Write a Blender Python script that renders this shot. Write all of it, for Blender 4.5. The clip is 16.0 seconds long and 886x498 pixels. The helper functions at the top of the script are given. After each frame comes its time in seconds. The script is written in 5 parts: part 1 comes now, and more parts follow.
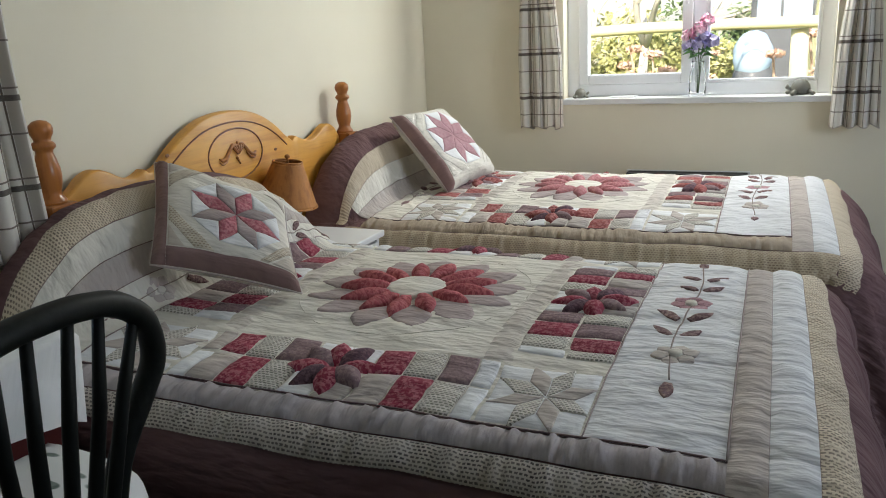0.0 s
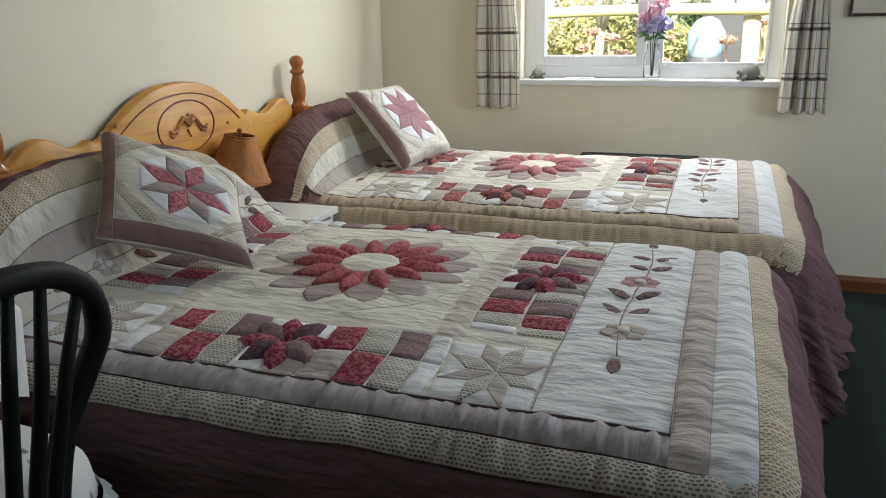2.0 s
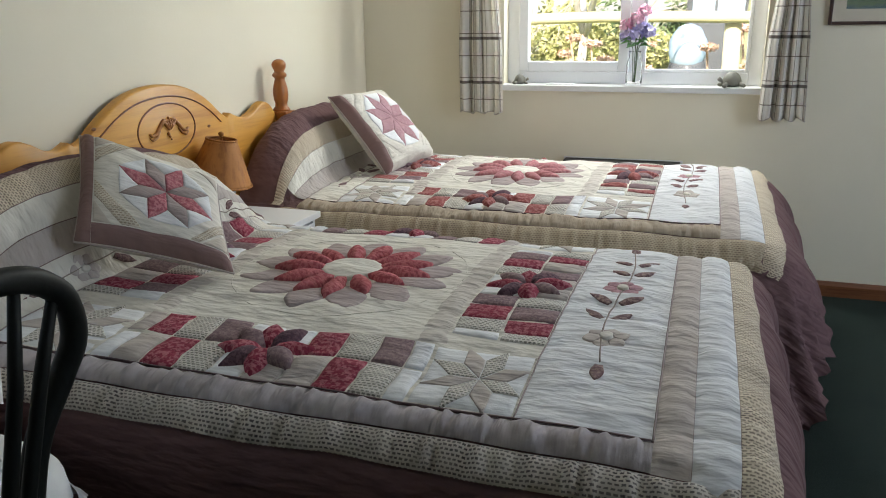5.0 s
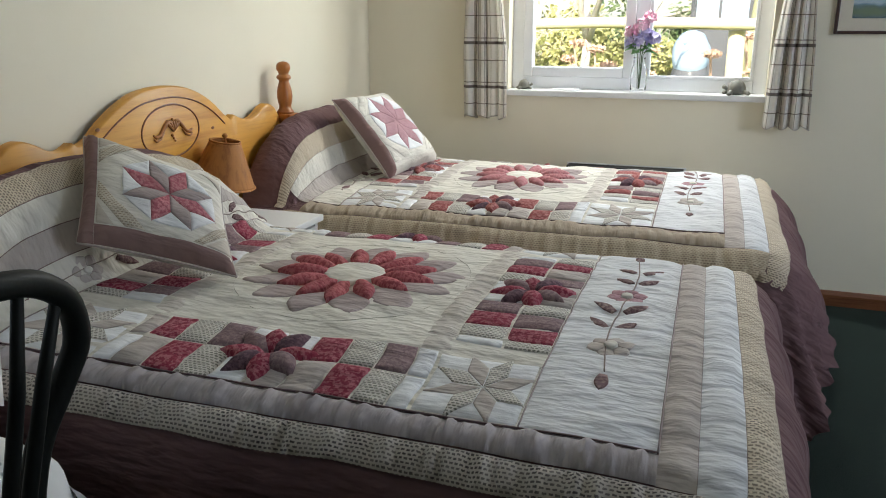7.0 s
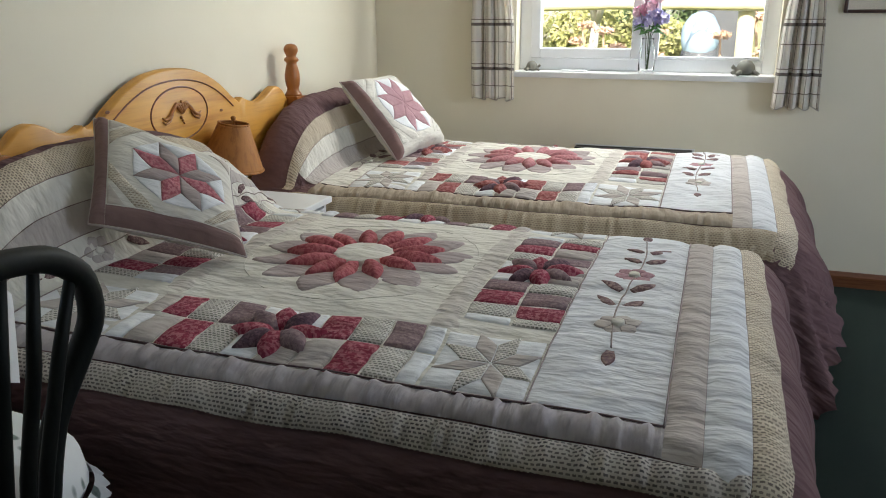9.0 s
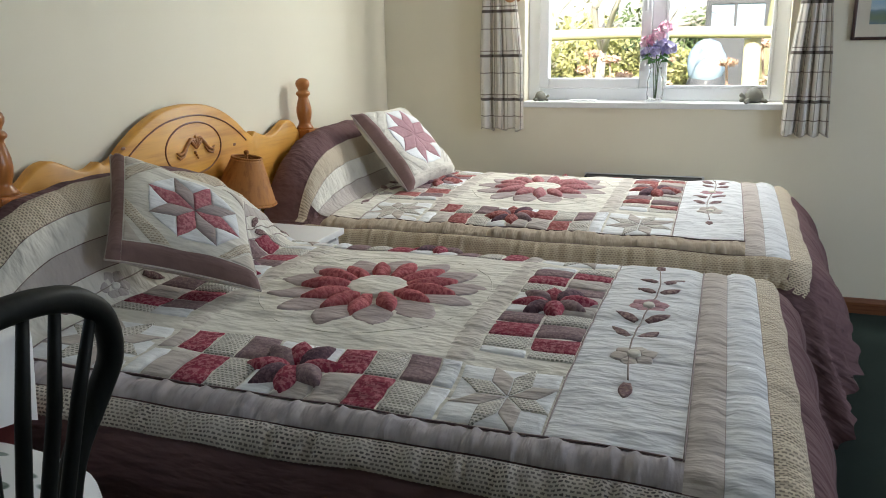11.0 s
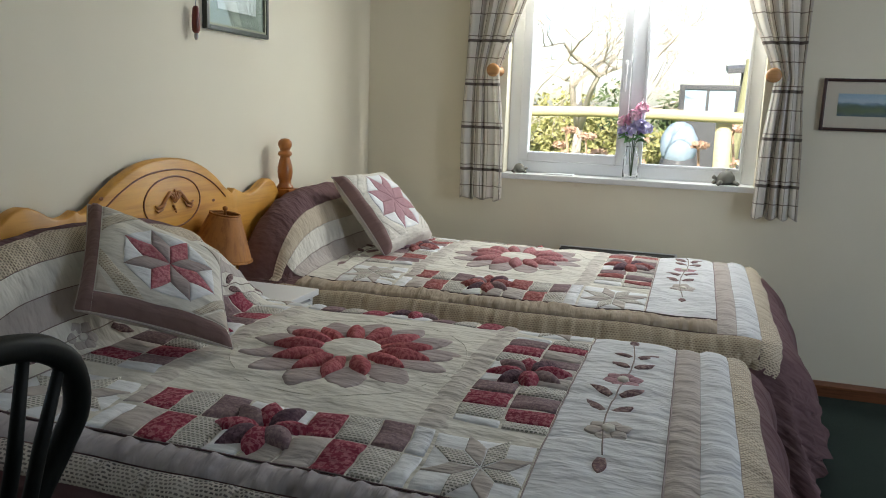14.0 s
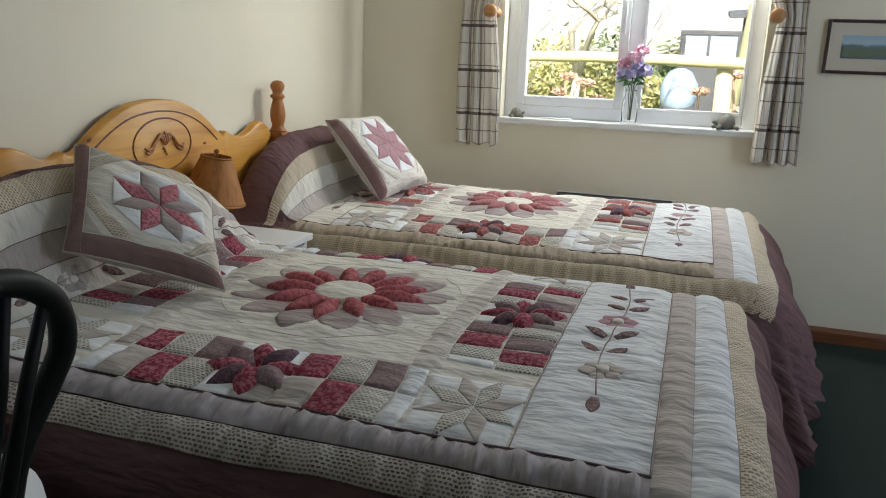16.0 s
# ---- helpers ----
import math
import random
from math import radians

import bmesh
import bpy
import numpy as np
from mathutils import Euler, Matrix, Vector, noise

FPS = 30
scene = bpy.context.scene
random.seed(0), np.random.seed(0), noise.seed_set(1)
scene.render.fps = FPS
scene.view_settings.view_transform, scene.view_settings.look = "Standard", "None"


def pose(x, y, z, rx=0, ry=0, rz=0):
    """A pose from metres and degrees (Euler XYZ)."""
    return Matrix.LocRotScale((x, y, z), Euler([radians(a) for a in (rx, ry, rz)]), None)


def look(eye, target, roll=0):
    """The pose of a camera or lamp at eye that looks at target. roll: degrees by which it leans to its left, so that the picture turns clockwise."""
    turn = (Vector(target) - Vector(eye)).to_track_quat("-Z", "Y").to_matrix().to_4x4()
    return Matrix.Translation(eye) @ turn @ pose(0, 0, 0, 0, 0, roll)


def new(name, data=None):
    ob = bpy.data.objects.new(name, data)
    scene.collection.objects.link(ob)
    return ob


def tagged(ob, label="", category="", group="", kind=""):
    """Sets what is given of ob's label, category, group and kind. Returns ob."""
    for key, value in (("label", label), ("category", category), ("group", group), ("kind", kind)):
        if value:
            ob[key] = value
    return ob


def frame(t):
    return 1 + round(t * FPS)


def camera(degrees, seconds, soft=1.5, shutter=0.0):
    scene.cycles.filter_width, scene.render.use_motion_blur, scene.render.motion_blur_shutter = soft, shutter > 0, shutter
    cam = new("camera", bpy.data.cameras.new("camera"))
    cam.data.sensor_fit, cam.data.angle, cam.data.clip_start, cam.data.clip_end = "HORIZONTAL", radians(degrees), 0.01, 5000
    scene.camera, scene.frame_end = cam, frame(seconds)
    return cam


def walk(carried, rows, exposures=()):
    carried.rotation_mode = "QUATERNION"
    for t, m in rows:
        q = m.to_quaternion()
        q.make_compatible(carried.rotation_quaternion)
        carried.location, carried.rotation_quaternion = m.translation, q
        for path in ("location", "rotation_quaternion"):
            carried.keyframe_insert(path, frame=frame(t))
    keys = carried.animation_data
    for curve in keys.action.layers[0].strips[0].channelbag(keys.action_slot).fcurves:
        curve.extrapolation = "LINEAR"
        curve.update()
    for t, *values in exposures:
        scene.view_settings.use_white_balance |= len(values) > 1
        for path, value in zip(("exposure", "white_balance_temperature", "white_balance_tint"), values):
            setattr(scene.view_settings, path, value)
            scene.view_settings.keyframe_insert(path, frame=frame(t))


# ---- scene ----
EXPOSURE = 1.88
cam = camera(59.48, 16.0, 1.0)
PATH = [
    (0.0, 1.6331, -3.6780, 1.1999, 75.07, 2.66, 22.55),
    (0.5, 1.6335, -3.6713, 1.1979, 74.25, 2.27, 21.24),
    (1.0, 1.6255, -3.6729, 1.1989, 74.35, 1.78, 22.28),
    (1.5, 1.6244, -3.6796, 1.2009, 74.22, 1.59, 21.52),
    (2.0, 1.6376, -3.6786, 1.1940, 73.47, 1.07, 19.58),
    (2.5, 1.6315, -3.6802, 1.1926, 74.07, 0.33, 19.79),
    (3.0, 1.6322, -3.6732, 1.1899, 74.34, 1.16, 20.80),
    (3.5, 1.6331, -3.6760, 1.1905, 73.53, 0.42, 18.82),
    (4.0, 1.6372, -3.6714, 1.1856, 73.74, 0.58, 18.35),
    (4.2, 1.6377, -3.6705, 1.1871, 73.80, 0.74, 18.24),
    (6.3, 1.6298, -3.6719, 1.1936, 73.90, 0.20, 18.73),
    (6.5, 1.6293, -3.6727, 1.1922, 74.12, 0.00, 18.33),
    (7.0, 1.6243, -3.6651, 1.1969, 74.02, -0.10, 18.62),
    (7.5, 1.6240, -3.6712, 1.1893, 73.64, 0.08, 18.38),
    (8.0, 1.6128, -3.6769, 1.1870, 72.77, 0.10, 20.44),
    (8.5, 1.6205, -3.6781, 1.1897, 72.95, -0.28, 20.04),
    (9.0, 1.6288, -3.6779, 1.1889, 72.89, 0.24, 19.14),
    (9.2, 1.6290, -3.6764, 1.1918, 73.31, 0.30, 18.78),
    (11.3, 1.6166, -3.6841, 1.1997, 74.97, 1.01, 19.70),
    (11.5, 1.6141, -3.6838, 1.1981, 74.72, 0.86, 19.71),
    (12.0, 1.6106, -3.6882, 1.1971, 75.39, 0.28, 20.19),
    (12.5, 1.6167, -3.6814, 1.1983, 75.91, -0.56, 19.74),
    (12.8, 1.6138, -3.6789, 1.2017, 76.26, -1.03, 23.22),
    (13.0, 1.6118, -3.6772, 1.2039, 78.39, -2.47, 23.21),
    (13.2, 1.6141, -3.6798, 1.2011, 79.32, -2.26, 21.18),
    (13.3, 1.6153, -3.6811, 1.1998, 78.85, -2.49, 19.47),
    (13.5, 1.6176, -3.6837, 1.1970, 78.75, -2.45, 18.11),
    (13.8, 1.6109, -3.6872, 1.1974, 79.68, -2.04, 18.14),
    (14.0, 1.6065, -3.6895, 1.1976, 79.88, -2.01, 18.14),
    (14.2, 1.6043, -3.6856, 1.1938, 80.14, -1.70, 18.26),
    (14.5, 1.6010, -3.6798, 1.1881, 78.68, -0.69, 19.52),
    (15.0, 1.6050, -3.6753, 1.1847, 77.05, -1.26, 17.99),
    (15.5, 1.5971, -3.6744, 1.1824, 76.39, -2.49, 18.62),
    (16.0, 1.6078, -3.6673, 1.1749, 76.17, -2.08, 17.96),
]
walk(cam, [(t, pose(x, y, z, rx, ry, rz)) for t, x, y, z, rx, ry, rz in PATH], [(0.0, EXPOSURE), (3.0, EXPOSURE + 0.03), (9.0, EXPOSURE + 0.08), (12.0, EXPOSURE + 0.04), (13.0, EXPOSURE - 0.14), (13.7, EXPOSURE - 0.37), (14.5, EXPOSURE - 0.34), (16.0, EXPOSURE - 0.20)])

# ---------------------------------------------------------------- light
world = bpy.data.worlds.new("sky")
scene.world = world
world.use_nodes = True
wn, wl = world.node_tree.nodes, world.node_tree.links
sky = wn.new("ShaderNodeTexSky")
sky.sky_type = "NISHITA"
sky.sun_disc = False
sky.sun_elevation = radians(38)
sky.sun_rotation = radians(178)
sky.air_density, sky.dust_density = 1.0, 2.0
wn["Background"].inputs["Strength"].default_value = 0.12
wl.new(sky.outputs[0], wn["Background"].inputs["Color"])
sun_data = bpy.data.lights.new("sun", "SUN")
sun_data.energy, sun_data.angle, sun_data.color = 3.4, radians(0.6), (1.0, 0.93, 0.82)
sun = new("sun", sun_data)
sun.matrix_world = look((0.3, -7, 5.5), (0, 0, 0))


def daylight(name, place, w, h, power, color=(0.85, 1.0, 1.13)):
    """An area lamp added to stand in for sky light from a window."""
    d = bpy.data.lights.new(name, "AREA")
    d.shape, d.size, d.size_y, d.energy, d.color = "RECTANGLE", w, h, power, color
    new(name, d).matrix_world = place


daylight("window_daylight", look((1.34, 0.040, 1.915), (1.30, -0.46, 1.3)), 0.8, 0.07, 6.2, (0.97, 0.99, 0.97))
# unseen lamp added outside, so the curtain's shade falls on the west wall
daylight("added_ne_lamp", look((2.5, 1.02, 1.50), (0.8, -0.1, 1.42)), 0.5, 1.0, 4.6, (0.84, 1.0, 1.08))
daylight("side_window_daylight", look((-0.02, -3.17, 1.46), (1.0, -3.17, 1.2)), 0.8, 1.0, 0.2)
# added lamp in an invented east window, out of view, to brighten the north wall
daylight("added_east_lamp", look((4.43, -2.2, 1.46), (1.5, 0.0, 1.25)), 0.9, 1.0, 6.9, (0.84, 0.97, 1.20))

# ---------------------------------------------------------------- materials
def material(name, color, rough=0.6, metal=0.0):
    m = bpy.data.materials.new(name)
    m.use_nodes = True
    b = m.node_tree.nodes["Principled BSDF"]
    b.inputs["Base Color"].default_value = (*color, 1)
    b.inputs["Roughness"].default_value = rough
    b.inputs["Metallic"].default_value = metal
    return m


class Nodes:
    """A short way to wire up a material's nodes."""

    def __init__(self, m):
        self.tree, self.m = m.node_tree, m
        self.bsdf = m.node_tree.nodes["Principled BSDF"]

    def node(self, kind, **inputs):
        n = self.tree.nodes.new(kind)
        for k, v in inputs.items():
            n.inputs[k.replace("_", " ")].default_value = v
        return n

    def link(self, a, b):
        self.tree.links.new(a, b)

    def coords(self, which="Object", scale=(1, 1, 1), rot=(0, 0, 0)):
        c, mp = self.node("ShaderNodeTexCoord"), self.node("ShaderNodeMapping")
        mp.inputs["Scale"].default_value, mp.inputs["Rotation"].default_value = scale, rot
        self.link(c.outputs[which], mp.inputs["Vector"])
        return mp.outputs[0]

    def noise(self, vec, scale, detail=4.0, rough=0.55):
        n = self.node("ShaderNodeTexNoise", Scale=scale, Detail=detail, Roughness=rough)
        self.link(vec, n.inputs["Vector"])
        return n.outputs[0]

    def ramp(self, fac, stops):
        r = self.node("ShaderNodeValToRGB")
        els = r.color_ramp.elements
        while len(els) < len(stops):
            els.new(0.5)
        for e, (p, c) in zip(els, stops):
            e.position, e.color = p, (*c, 1)
        self.link(fac, r.inputs[0])
        return r.outputs[0]

    def mix(self, fac, a, b, mode="MIX"):
        x = self.tree.nodes.new("ShaderNodeMix")
        x.data_type, x.blend_type = "RGBA", mode
        for sock, val in ((x.inputs[0], fac), (x.inputs[6], a), (x.inputs[7], b)):
            if isinstance(val, (int, float)):
                sock.default_value = val
            elif isinstance(val, tuple):
                sock.default_value = (*val, 1)
            else:
                self.link(val, sock)
        return x.outputs[2]

    def math(self, op, a, b=0.0):
        x = self.node("ShaderNodeMath")
        x.operation = op
        for sock, val in ((x.inputs[0], a), (x.inputs[1], b)):
            if isinstance(val, (int, float)):
                sock.default_value = val
            else:
                self.link(val, sock)
        return x.outputs[0]

    def color(self, out):
        self.link(out, self.bsdf.inputs["Base Color"])

    def bump(self, height, strength=0.3, distance=0.002, under=None):
        b = self.node("ShaderNodeBump", Strength=strength, Distance=distance)
        self.link(height, b.inputs["Height"])
        if under:
            self.link(under, b.inputs["Normal"])
        self.link(b.outputs[0], self.bsdf.inputs["Normal"])
        return b.outputs[0]


def dim(c, k):
    return tuple(min(1.0, x * k) for x in c)


def paint(name, color, rough=0.75, grain=90.0, depth=0.0008):
    m = material(name, color, rough)
    n = Nodes(m)
    v = n.coords()
    big = n.noise(v, 1.3, 3)
    n.color(n.ramp(big, [(0.3, dim(color, 0.95)), (0.7, dim(color, 1.03))]))
    n.bump(n.noise(v, grain, 5), 0.35, depth)
    return m


def cloth(name, color, pucker=0.55, weave=True, vary=0.1, second=None, blot=60.0):
    """Washed cotton: soft blotches, the pucker of the quilting (across the second flat axis), a fine weave."""
    m = material(name, color, 0.88)
    n = Nodes(m)
    n.bsdf.inputs["Specular IOR Level"].default_value = 0.15
    uv = n.coords("UV")
    base = n.ramp(n.noise(uv, 9, 3), [(0.3, dim(color, 1 - vary)), (0.7, dim(color, 1 + vary * 0.6))])
    if second:
        f = n.noise(uv, blot, 3, 0.6)
        base = n.mix(n.ramp(f, [(0.47, (0, 0, 0)), (0.55, (1, 1, 1))]), base, second)
        speck = n.noise(uv, blot * 2.6, 2, 0.5)
        base = n.mix(n.ramp(speck, [(0.60, (0, 0, 0)), (0.68, (0.75, 0.75, 0.75))]), base, dim(color, 0.35))
    info = n.node("ShaderNodeObjectInfo")
    base = n.mix(n.math("MULTIPLY", info.outputs["Random"], 0.16), base, dim(color, 0.62))
    n.color(base)
    first = None
    if pucker:
        soft = n.bump(n.noise(n.coords("UV", (7, 15, 1)), 1.0, 2.0, 0.5), min(1.0, pucker), 0.03)
        fold = n.noise(n.coords("UV", (20, 46, 1)), 1.0, 1.0, 0.4)
        first = n.bump(fold, min(1.0, pucker * 0.9), 0.011, soft)
        first = n.bump(n.noise(n.coords("UV", (34, 105, 1)), 1.0, 1.5, 0.5), min(1.0, pucker), 0.0045, first)
    if weave:
        n.bump(n.noise(uv, 420, 2), 0.25, 0.0008, first)
    return m


def dashes(name, ground, ink, gather=(15, 40, 1)):
    """Beige cotton printed with rows of little dark dashes."""
    m = material(name, ground, 0.88)
    n = Nodes(m)
    uv = n.coords("UV")
    br = n.node("ShaderNodeTexBrick", Scale=1.0, Mortar_Size=0.0018, Mortar_Smooth=0.25, Brick_Width=0.0094, Row_Height=0.0062)
    br.offset = 0.5
    br.inputs["Color1"].default_value = (*ink, 1)
    br.inputs["Color2"].default_value = (*dim(ink, 1.5), 1)
    br.inputs["Mortar"].default_value = (*ground, 1)
    warp = n.mix(0.003, uv, n.node("ShaderNodeTexNoise", Scale=30.0).outputs[1])
    n.link(warp, br.inputs["Vector"])
    worn = n.mix(n.ramp(n.noise(uv, 25, 3), [(0.35, (0, 0, 0)), (0.75, (0.5, 0.5, 0.5))]), br.outputs[0], ground)
    n.color(worn)
    first = n.bump(n.noise(n.coords("UV", gather), 1.0, 2.5, 0.5), 0.6, 0.015)
    n.bump(n.noise(uv, 420, 2), 0.25, 0.0008, first)
    return m


def timber(name, pale, dark, rough=0.32, axis="y", ring=9.0):
    m = material(name, pale, rough)
    n = Nodes(m)
    s = {"x": (0.6, 9, 9), "y": (9, 0.6, 9), "z": (9, 9, 0.6)}[axis]
    v = n.coords("Object", s)
    g = n.noise(v, ring, 6, 0.65)
    base = n.ramp(g, [(0.32, dark), (0.5, pale), (0.72, dim(pale, 1.12))])
    w = n.noise(n.coords(), 2.2, 3)
    n.color(n.mix(n.ramp(w, [(0.4, (0, 0, 0)), (0.7, (0.45, 0.45, 0.45))]), base, dark))
    n.bsdf.inputs["Coat Weight"].default_value = 0.12
    n.bsdf.inputs["Coat Roughness"].default_value = 0.25
    n.bump(g, 0.12, 0.001)
    return m


def plaid(name):
    """Cream curtain cloth with brown and grey window-pane checks, laid out on the flat cloth."""
    m = material(name, (0.74, 0.71, 0.65), 0.9)
    n = Nodes(m)
    uv = n.node("ShaderNodeTexCoord").outputs["UV"]
    sep = n.node("ShaderNodeSeparateXYZ")
    n.link(uv, sep.inputs[0])

    def stripe(out, period, start, width):
        f = n.math("FRACT", n.math("ADD", n.math("DIVIDE", out, period), start))
        return n.math("LESS_THAN", f, width / period)

    c = (0.92, 0.89, 0.83)
    soft = n.mix(stripe(sep.outputs[0], 0.11, 0.0, 0.022), c, (0.62, 0.57, 0.50))
    soft = n.mix(stripe(sep.outputs[0], 0.11, 0.06, 0.005), soft, (0.17, 0.13, 0.10))
    soft = n.mix(stripe(sep.outputs[0], 0.11, 0.62, 0.003), soft, (0.36, 0.31, 0.26))
    soft = n.mix(stripe(sep.outputs[1], 0.20, 0.40, 0.013), soft, (0.15, 0.125, 0.11))
    soft = n.mix(stripe(sep.outputs[1], 0.10, 0.54, 0.004), soft, (0.24, 0.20, 0.17))
    n.color(n.mix(n.ramp(n.noise(n.coords("UV"), 300, 2), [(0.3, (0, 0, 0)), (0.7, (0.25, 0.25, 0.25))]), soft, (0.7, 0.67, 0.6)))
    n.bump(n.noise(n.coords("UV"), 350, 2), 0.3, 0.001)
    n.bsdf.inputs["Subsurface Weight"].default_value = 0.0
    t = n.node("ShaderNodeBsdfTranslucent")
    n.link(soft, t.inputs["Color"])
    mixer = n.node("ShaderNodeMixShader")
    mixer.inputs[0].default_value = 0.4
    n.link(n.bsdf.outputs[0], mixer.inputs[1])
    n.link(t.outputs[0], mixer.inputs[2])
    n.link(mixer.outputs[0], n.tree.nodes["Material Output"].inputs["Surface"])
    return m


def glass(name, tint=(1, 1, 1), rough=0.0, ior=1.45):
    m = material(name, tint, rough)
    b = m.node_tree.nodes["Principled BSDF"]
    b.inputs["Transmission Weight"].default_value = 1.0
    b.inputs["IOR"].default_value = ior
    return m


def foliage(name, a, b, rough=0.6):
    m = material(name, a, rough)
    n = Nodes(m)
    g = n.node("ShaderNodeNewGeometry")
    n.color(n.ramp(g.outputs["Random Per Island"], [(0.1, a), (0.9, b)]))
    return m


WALL = paint("cream_wall_paint", (0.82, 0.76, 0.60))
CEIL = paint("white_ceiling_paint", (0.84, 0.83, 0.80))
GLOSS = paint("white_gloss", (0.80, 0.80, 0.79), 0.3, 200, 0.0003)
PLASTIC = paint("white_window_plastic", (0.87, 0.88, 0.89), 0.25, 300, 0.0001)
PINE = timber("varnished_pine", (0.69, 0.345, 0.055), (0.52, 0.215, 0.03), 0.42, "y", 4.0)
PINE_POST = timber("varnished_pine_post", (0.44, 0.16, 0.033), (0.28, 0.085, 0.016), 0.28, "z", 4.0)
GROOVE = timber("dark_carving", (0.22, 0.075, 0.02), (0.12, 0.04, 0.01), 0.4, "y")
CARVED = timber("carved_pine", (0.40, 0.16, 0.035), (0.26, 0.09, 0.02), 0.4, "y")
SKIRT = timber("brown_skirting", (0.20, 0.075, 0.03), (0.12, 0.04, 0.015), 0.35, "x")
BLACK = timber("black_green_paint", (0.007, 0.009, 0.007), (0.003, 0.004, 0.003), 0.55, "z")
BLACK.node_tree.nodes["Principled BSDF"].inputs["Coat Weight"].default_value = 0.0
BLACK.node_tree.nodes["Principled BSDF"].inputs["Specular IOR Level"].default_value = 0.25
# one cream cotton twice: the head's warm and the foot's bluish light are coloured in
CREAM = cloth("cream_cotton", (0.74, 0.71, 0.63), 0.6)
CREAM_COOL_LIT = cloth("cream_cotton_cool_lit", (0.745, 0.755, 0.765), 0.7)
WHITE = cloth("white_cotton", (0.83, 0.84, 0.84), 0.4)
TAUPE = cloth("taupe_cotton", (0.43, 0.36, 0.345), 0.6)
SIDE_TAUPE = cloth("grey_taupe_cotton", (0.43, 0.39, 0.395), 0.9)
TAUPE_PALE = cloth("pale_taupe_cotton", (0.52, 0.465, 0.425), 0.65)
SHIRRED = cloth("shirred_cotton", (0.60, 0.555, 0.50), 0.8)
MAUVE = cloth("mauve_cotton", (0.24, 0.16, 0.17), 0.45, True, 0.15, (0.32, 0.23, 0.23), 120)
MAUVE_DARK = cloth("dark_mauve_cotton", (0.12, 0.07, 0.09), 0.5, True, 0.2, (0.20, 0.12, 0.14), 120)
PLUM = cloth("plum_cotton", (0.175, 0.103, 0.106), 0.8)
RED = cloth("red_print_cotton", (0.28, 0.04, 0.07), 0.45, True, 0.25, (0.46, 0.165, 0.19), 105)
ROSE = cloth("rose_print_cotton", (0.53, 0.17, 0.175), 0.45, True, 0.2, (0.34, 0.075, 0.09), 110)
# red print again, with the light on the far bed put into its colour
RED_LIT = cloth("red_print_cotton_lit", (0.30, 0.085, 0.08), 0.45, True, 0.25, (0.44, 0.19, 0.18), 105)
# side taupe again, tanned by warm light put into the colour
SIDE_WARM_LIT = cloth("taupe_cotton_warm_lit", (0.43, 0.355, 0.27), 0.8)
# rose print again, paled to put the window's glare into its colour
ROSE_LIT = cloth("rose_print_cotton_lit", (0.52, 0.25, 0.26), 0.45, True, 0.2, (0.42, 0.16, 0.17), 110)
ROSE_PALE = cloth("faded_rose_cotton", (0.60, 0.26, 0.28), 0.4, True, 0.2, (0.42, 0.12, 0.15), 105)
DASH_FAINT = dashes("faint_dash_print_cotton", (0.62, 0.56, 0.45), (0.24, 0.19, 0.13))
PINK = cloth("dusty_pink_cotton", (0.50, 0.31, 0.33), 0.4, True, 0.15, (0.42, 0.23, 0.26), 110)
DASH = dashes("dash_print_cotton", (0.64, 0.55, 0.41), (0.13, 0.10, 0.08))
DASH_SIDE = dashes("dash_print_side_cotton", (0.56, 0.51, 0.45), (0.06, 0.05, 0.05), (30, 6, 1))
# side dash print again, with the same warm light in its ground
DASH_WARM_LIT = dashes("dash_cotton_warm_lit", (0.50, 0.42, 0.30), (0.20, 0.15, 0.10), (30, 6, 1))
DASH_GREY = dashes("grey_dash_print_cotton", (0.62, 0.59, 0.53), (0.10, 0.095, 0.075))
LEAF_CLOTH = cloth("brown_applique", (0.17, 0.10, 0.105), 0.4, True, 0.2, (0.34, 0.24, 0.22), 120)
STEM = cloth("stem_thread", (0.30, 0.25, 0.22), 0.0)
SEAM = cloth("seam_piping", (0.15, 0.105, 0.105), 0.0)
PLAID = plaid("plaid_curtain")
LINEN = cloth("white_table_linen", (0.80, 0.80, 0.78), 0.15)
RED_CLOTH = cloth("dark_red_tablecloth", (0.10, 0.022, 0.02), 0.2)
TICKING = cloth("mattress_ticking", (0.68, 0.66, 0.62), 0.2)
DIVAN = cloth("divan_fabric", (0.30, 0.27, 0.25), 0.2)
STRAW = timber("woven_straw_shade", (0.46, 0.19, 0.04), (0.28, 0.10, 0.02), 0.7, "z", 7.0)
PANE = glass("window_glass")
METAL = material("grey_metal", (0.45, 0.45, 0.45), 0.35, 1.0)
HEATER_WHITE = paint("heater_white_enamel", (0.78, 0.77, 0.74), 0.35)
HEATER_DARK = material("heater_black_grille", (0.006, 0.006, 0.007), 0.6)


def carpet():
    m = material("green_carpet", (0.006, 0.024, 0.017), 0.95)
    n = Nodes(m)
    v = n.coords()
    n.color(n.mix(n.noise(v, 260, 4), n.ramp(n.noise(v, 3, 3), [(0.3, (0.004, 0.016, 0.011)), (0.7, (0.008, 0.028, 0.020))]), (0.003, 0.011, 0.008)))
    n.bump(n.noise(v, 380, 3), 0.8, 0.006)
    return m


CARPET = carpet()

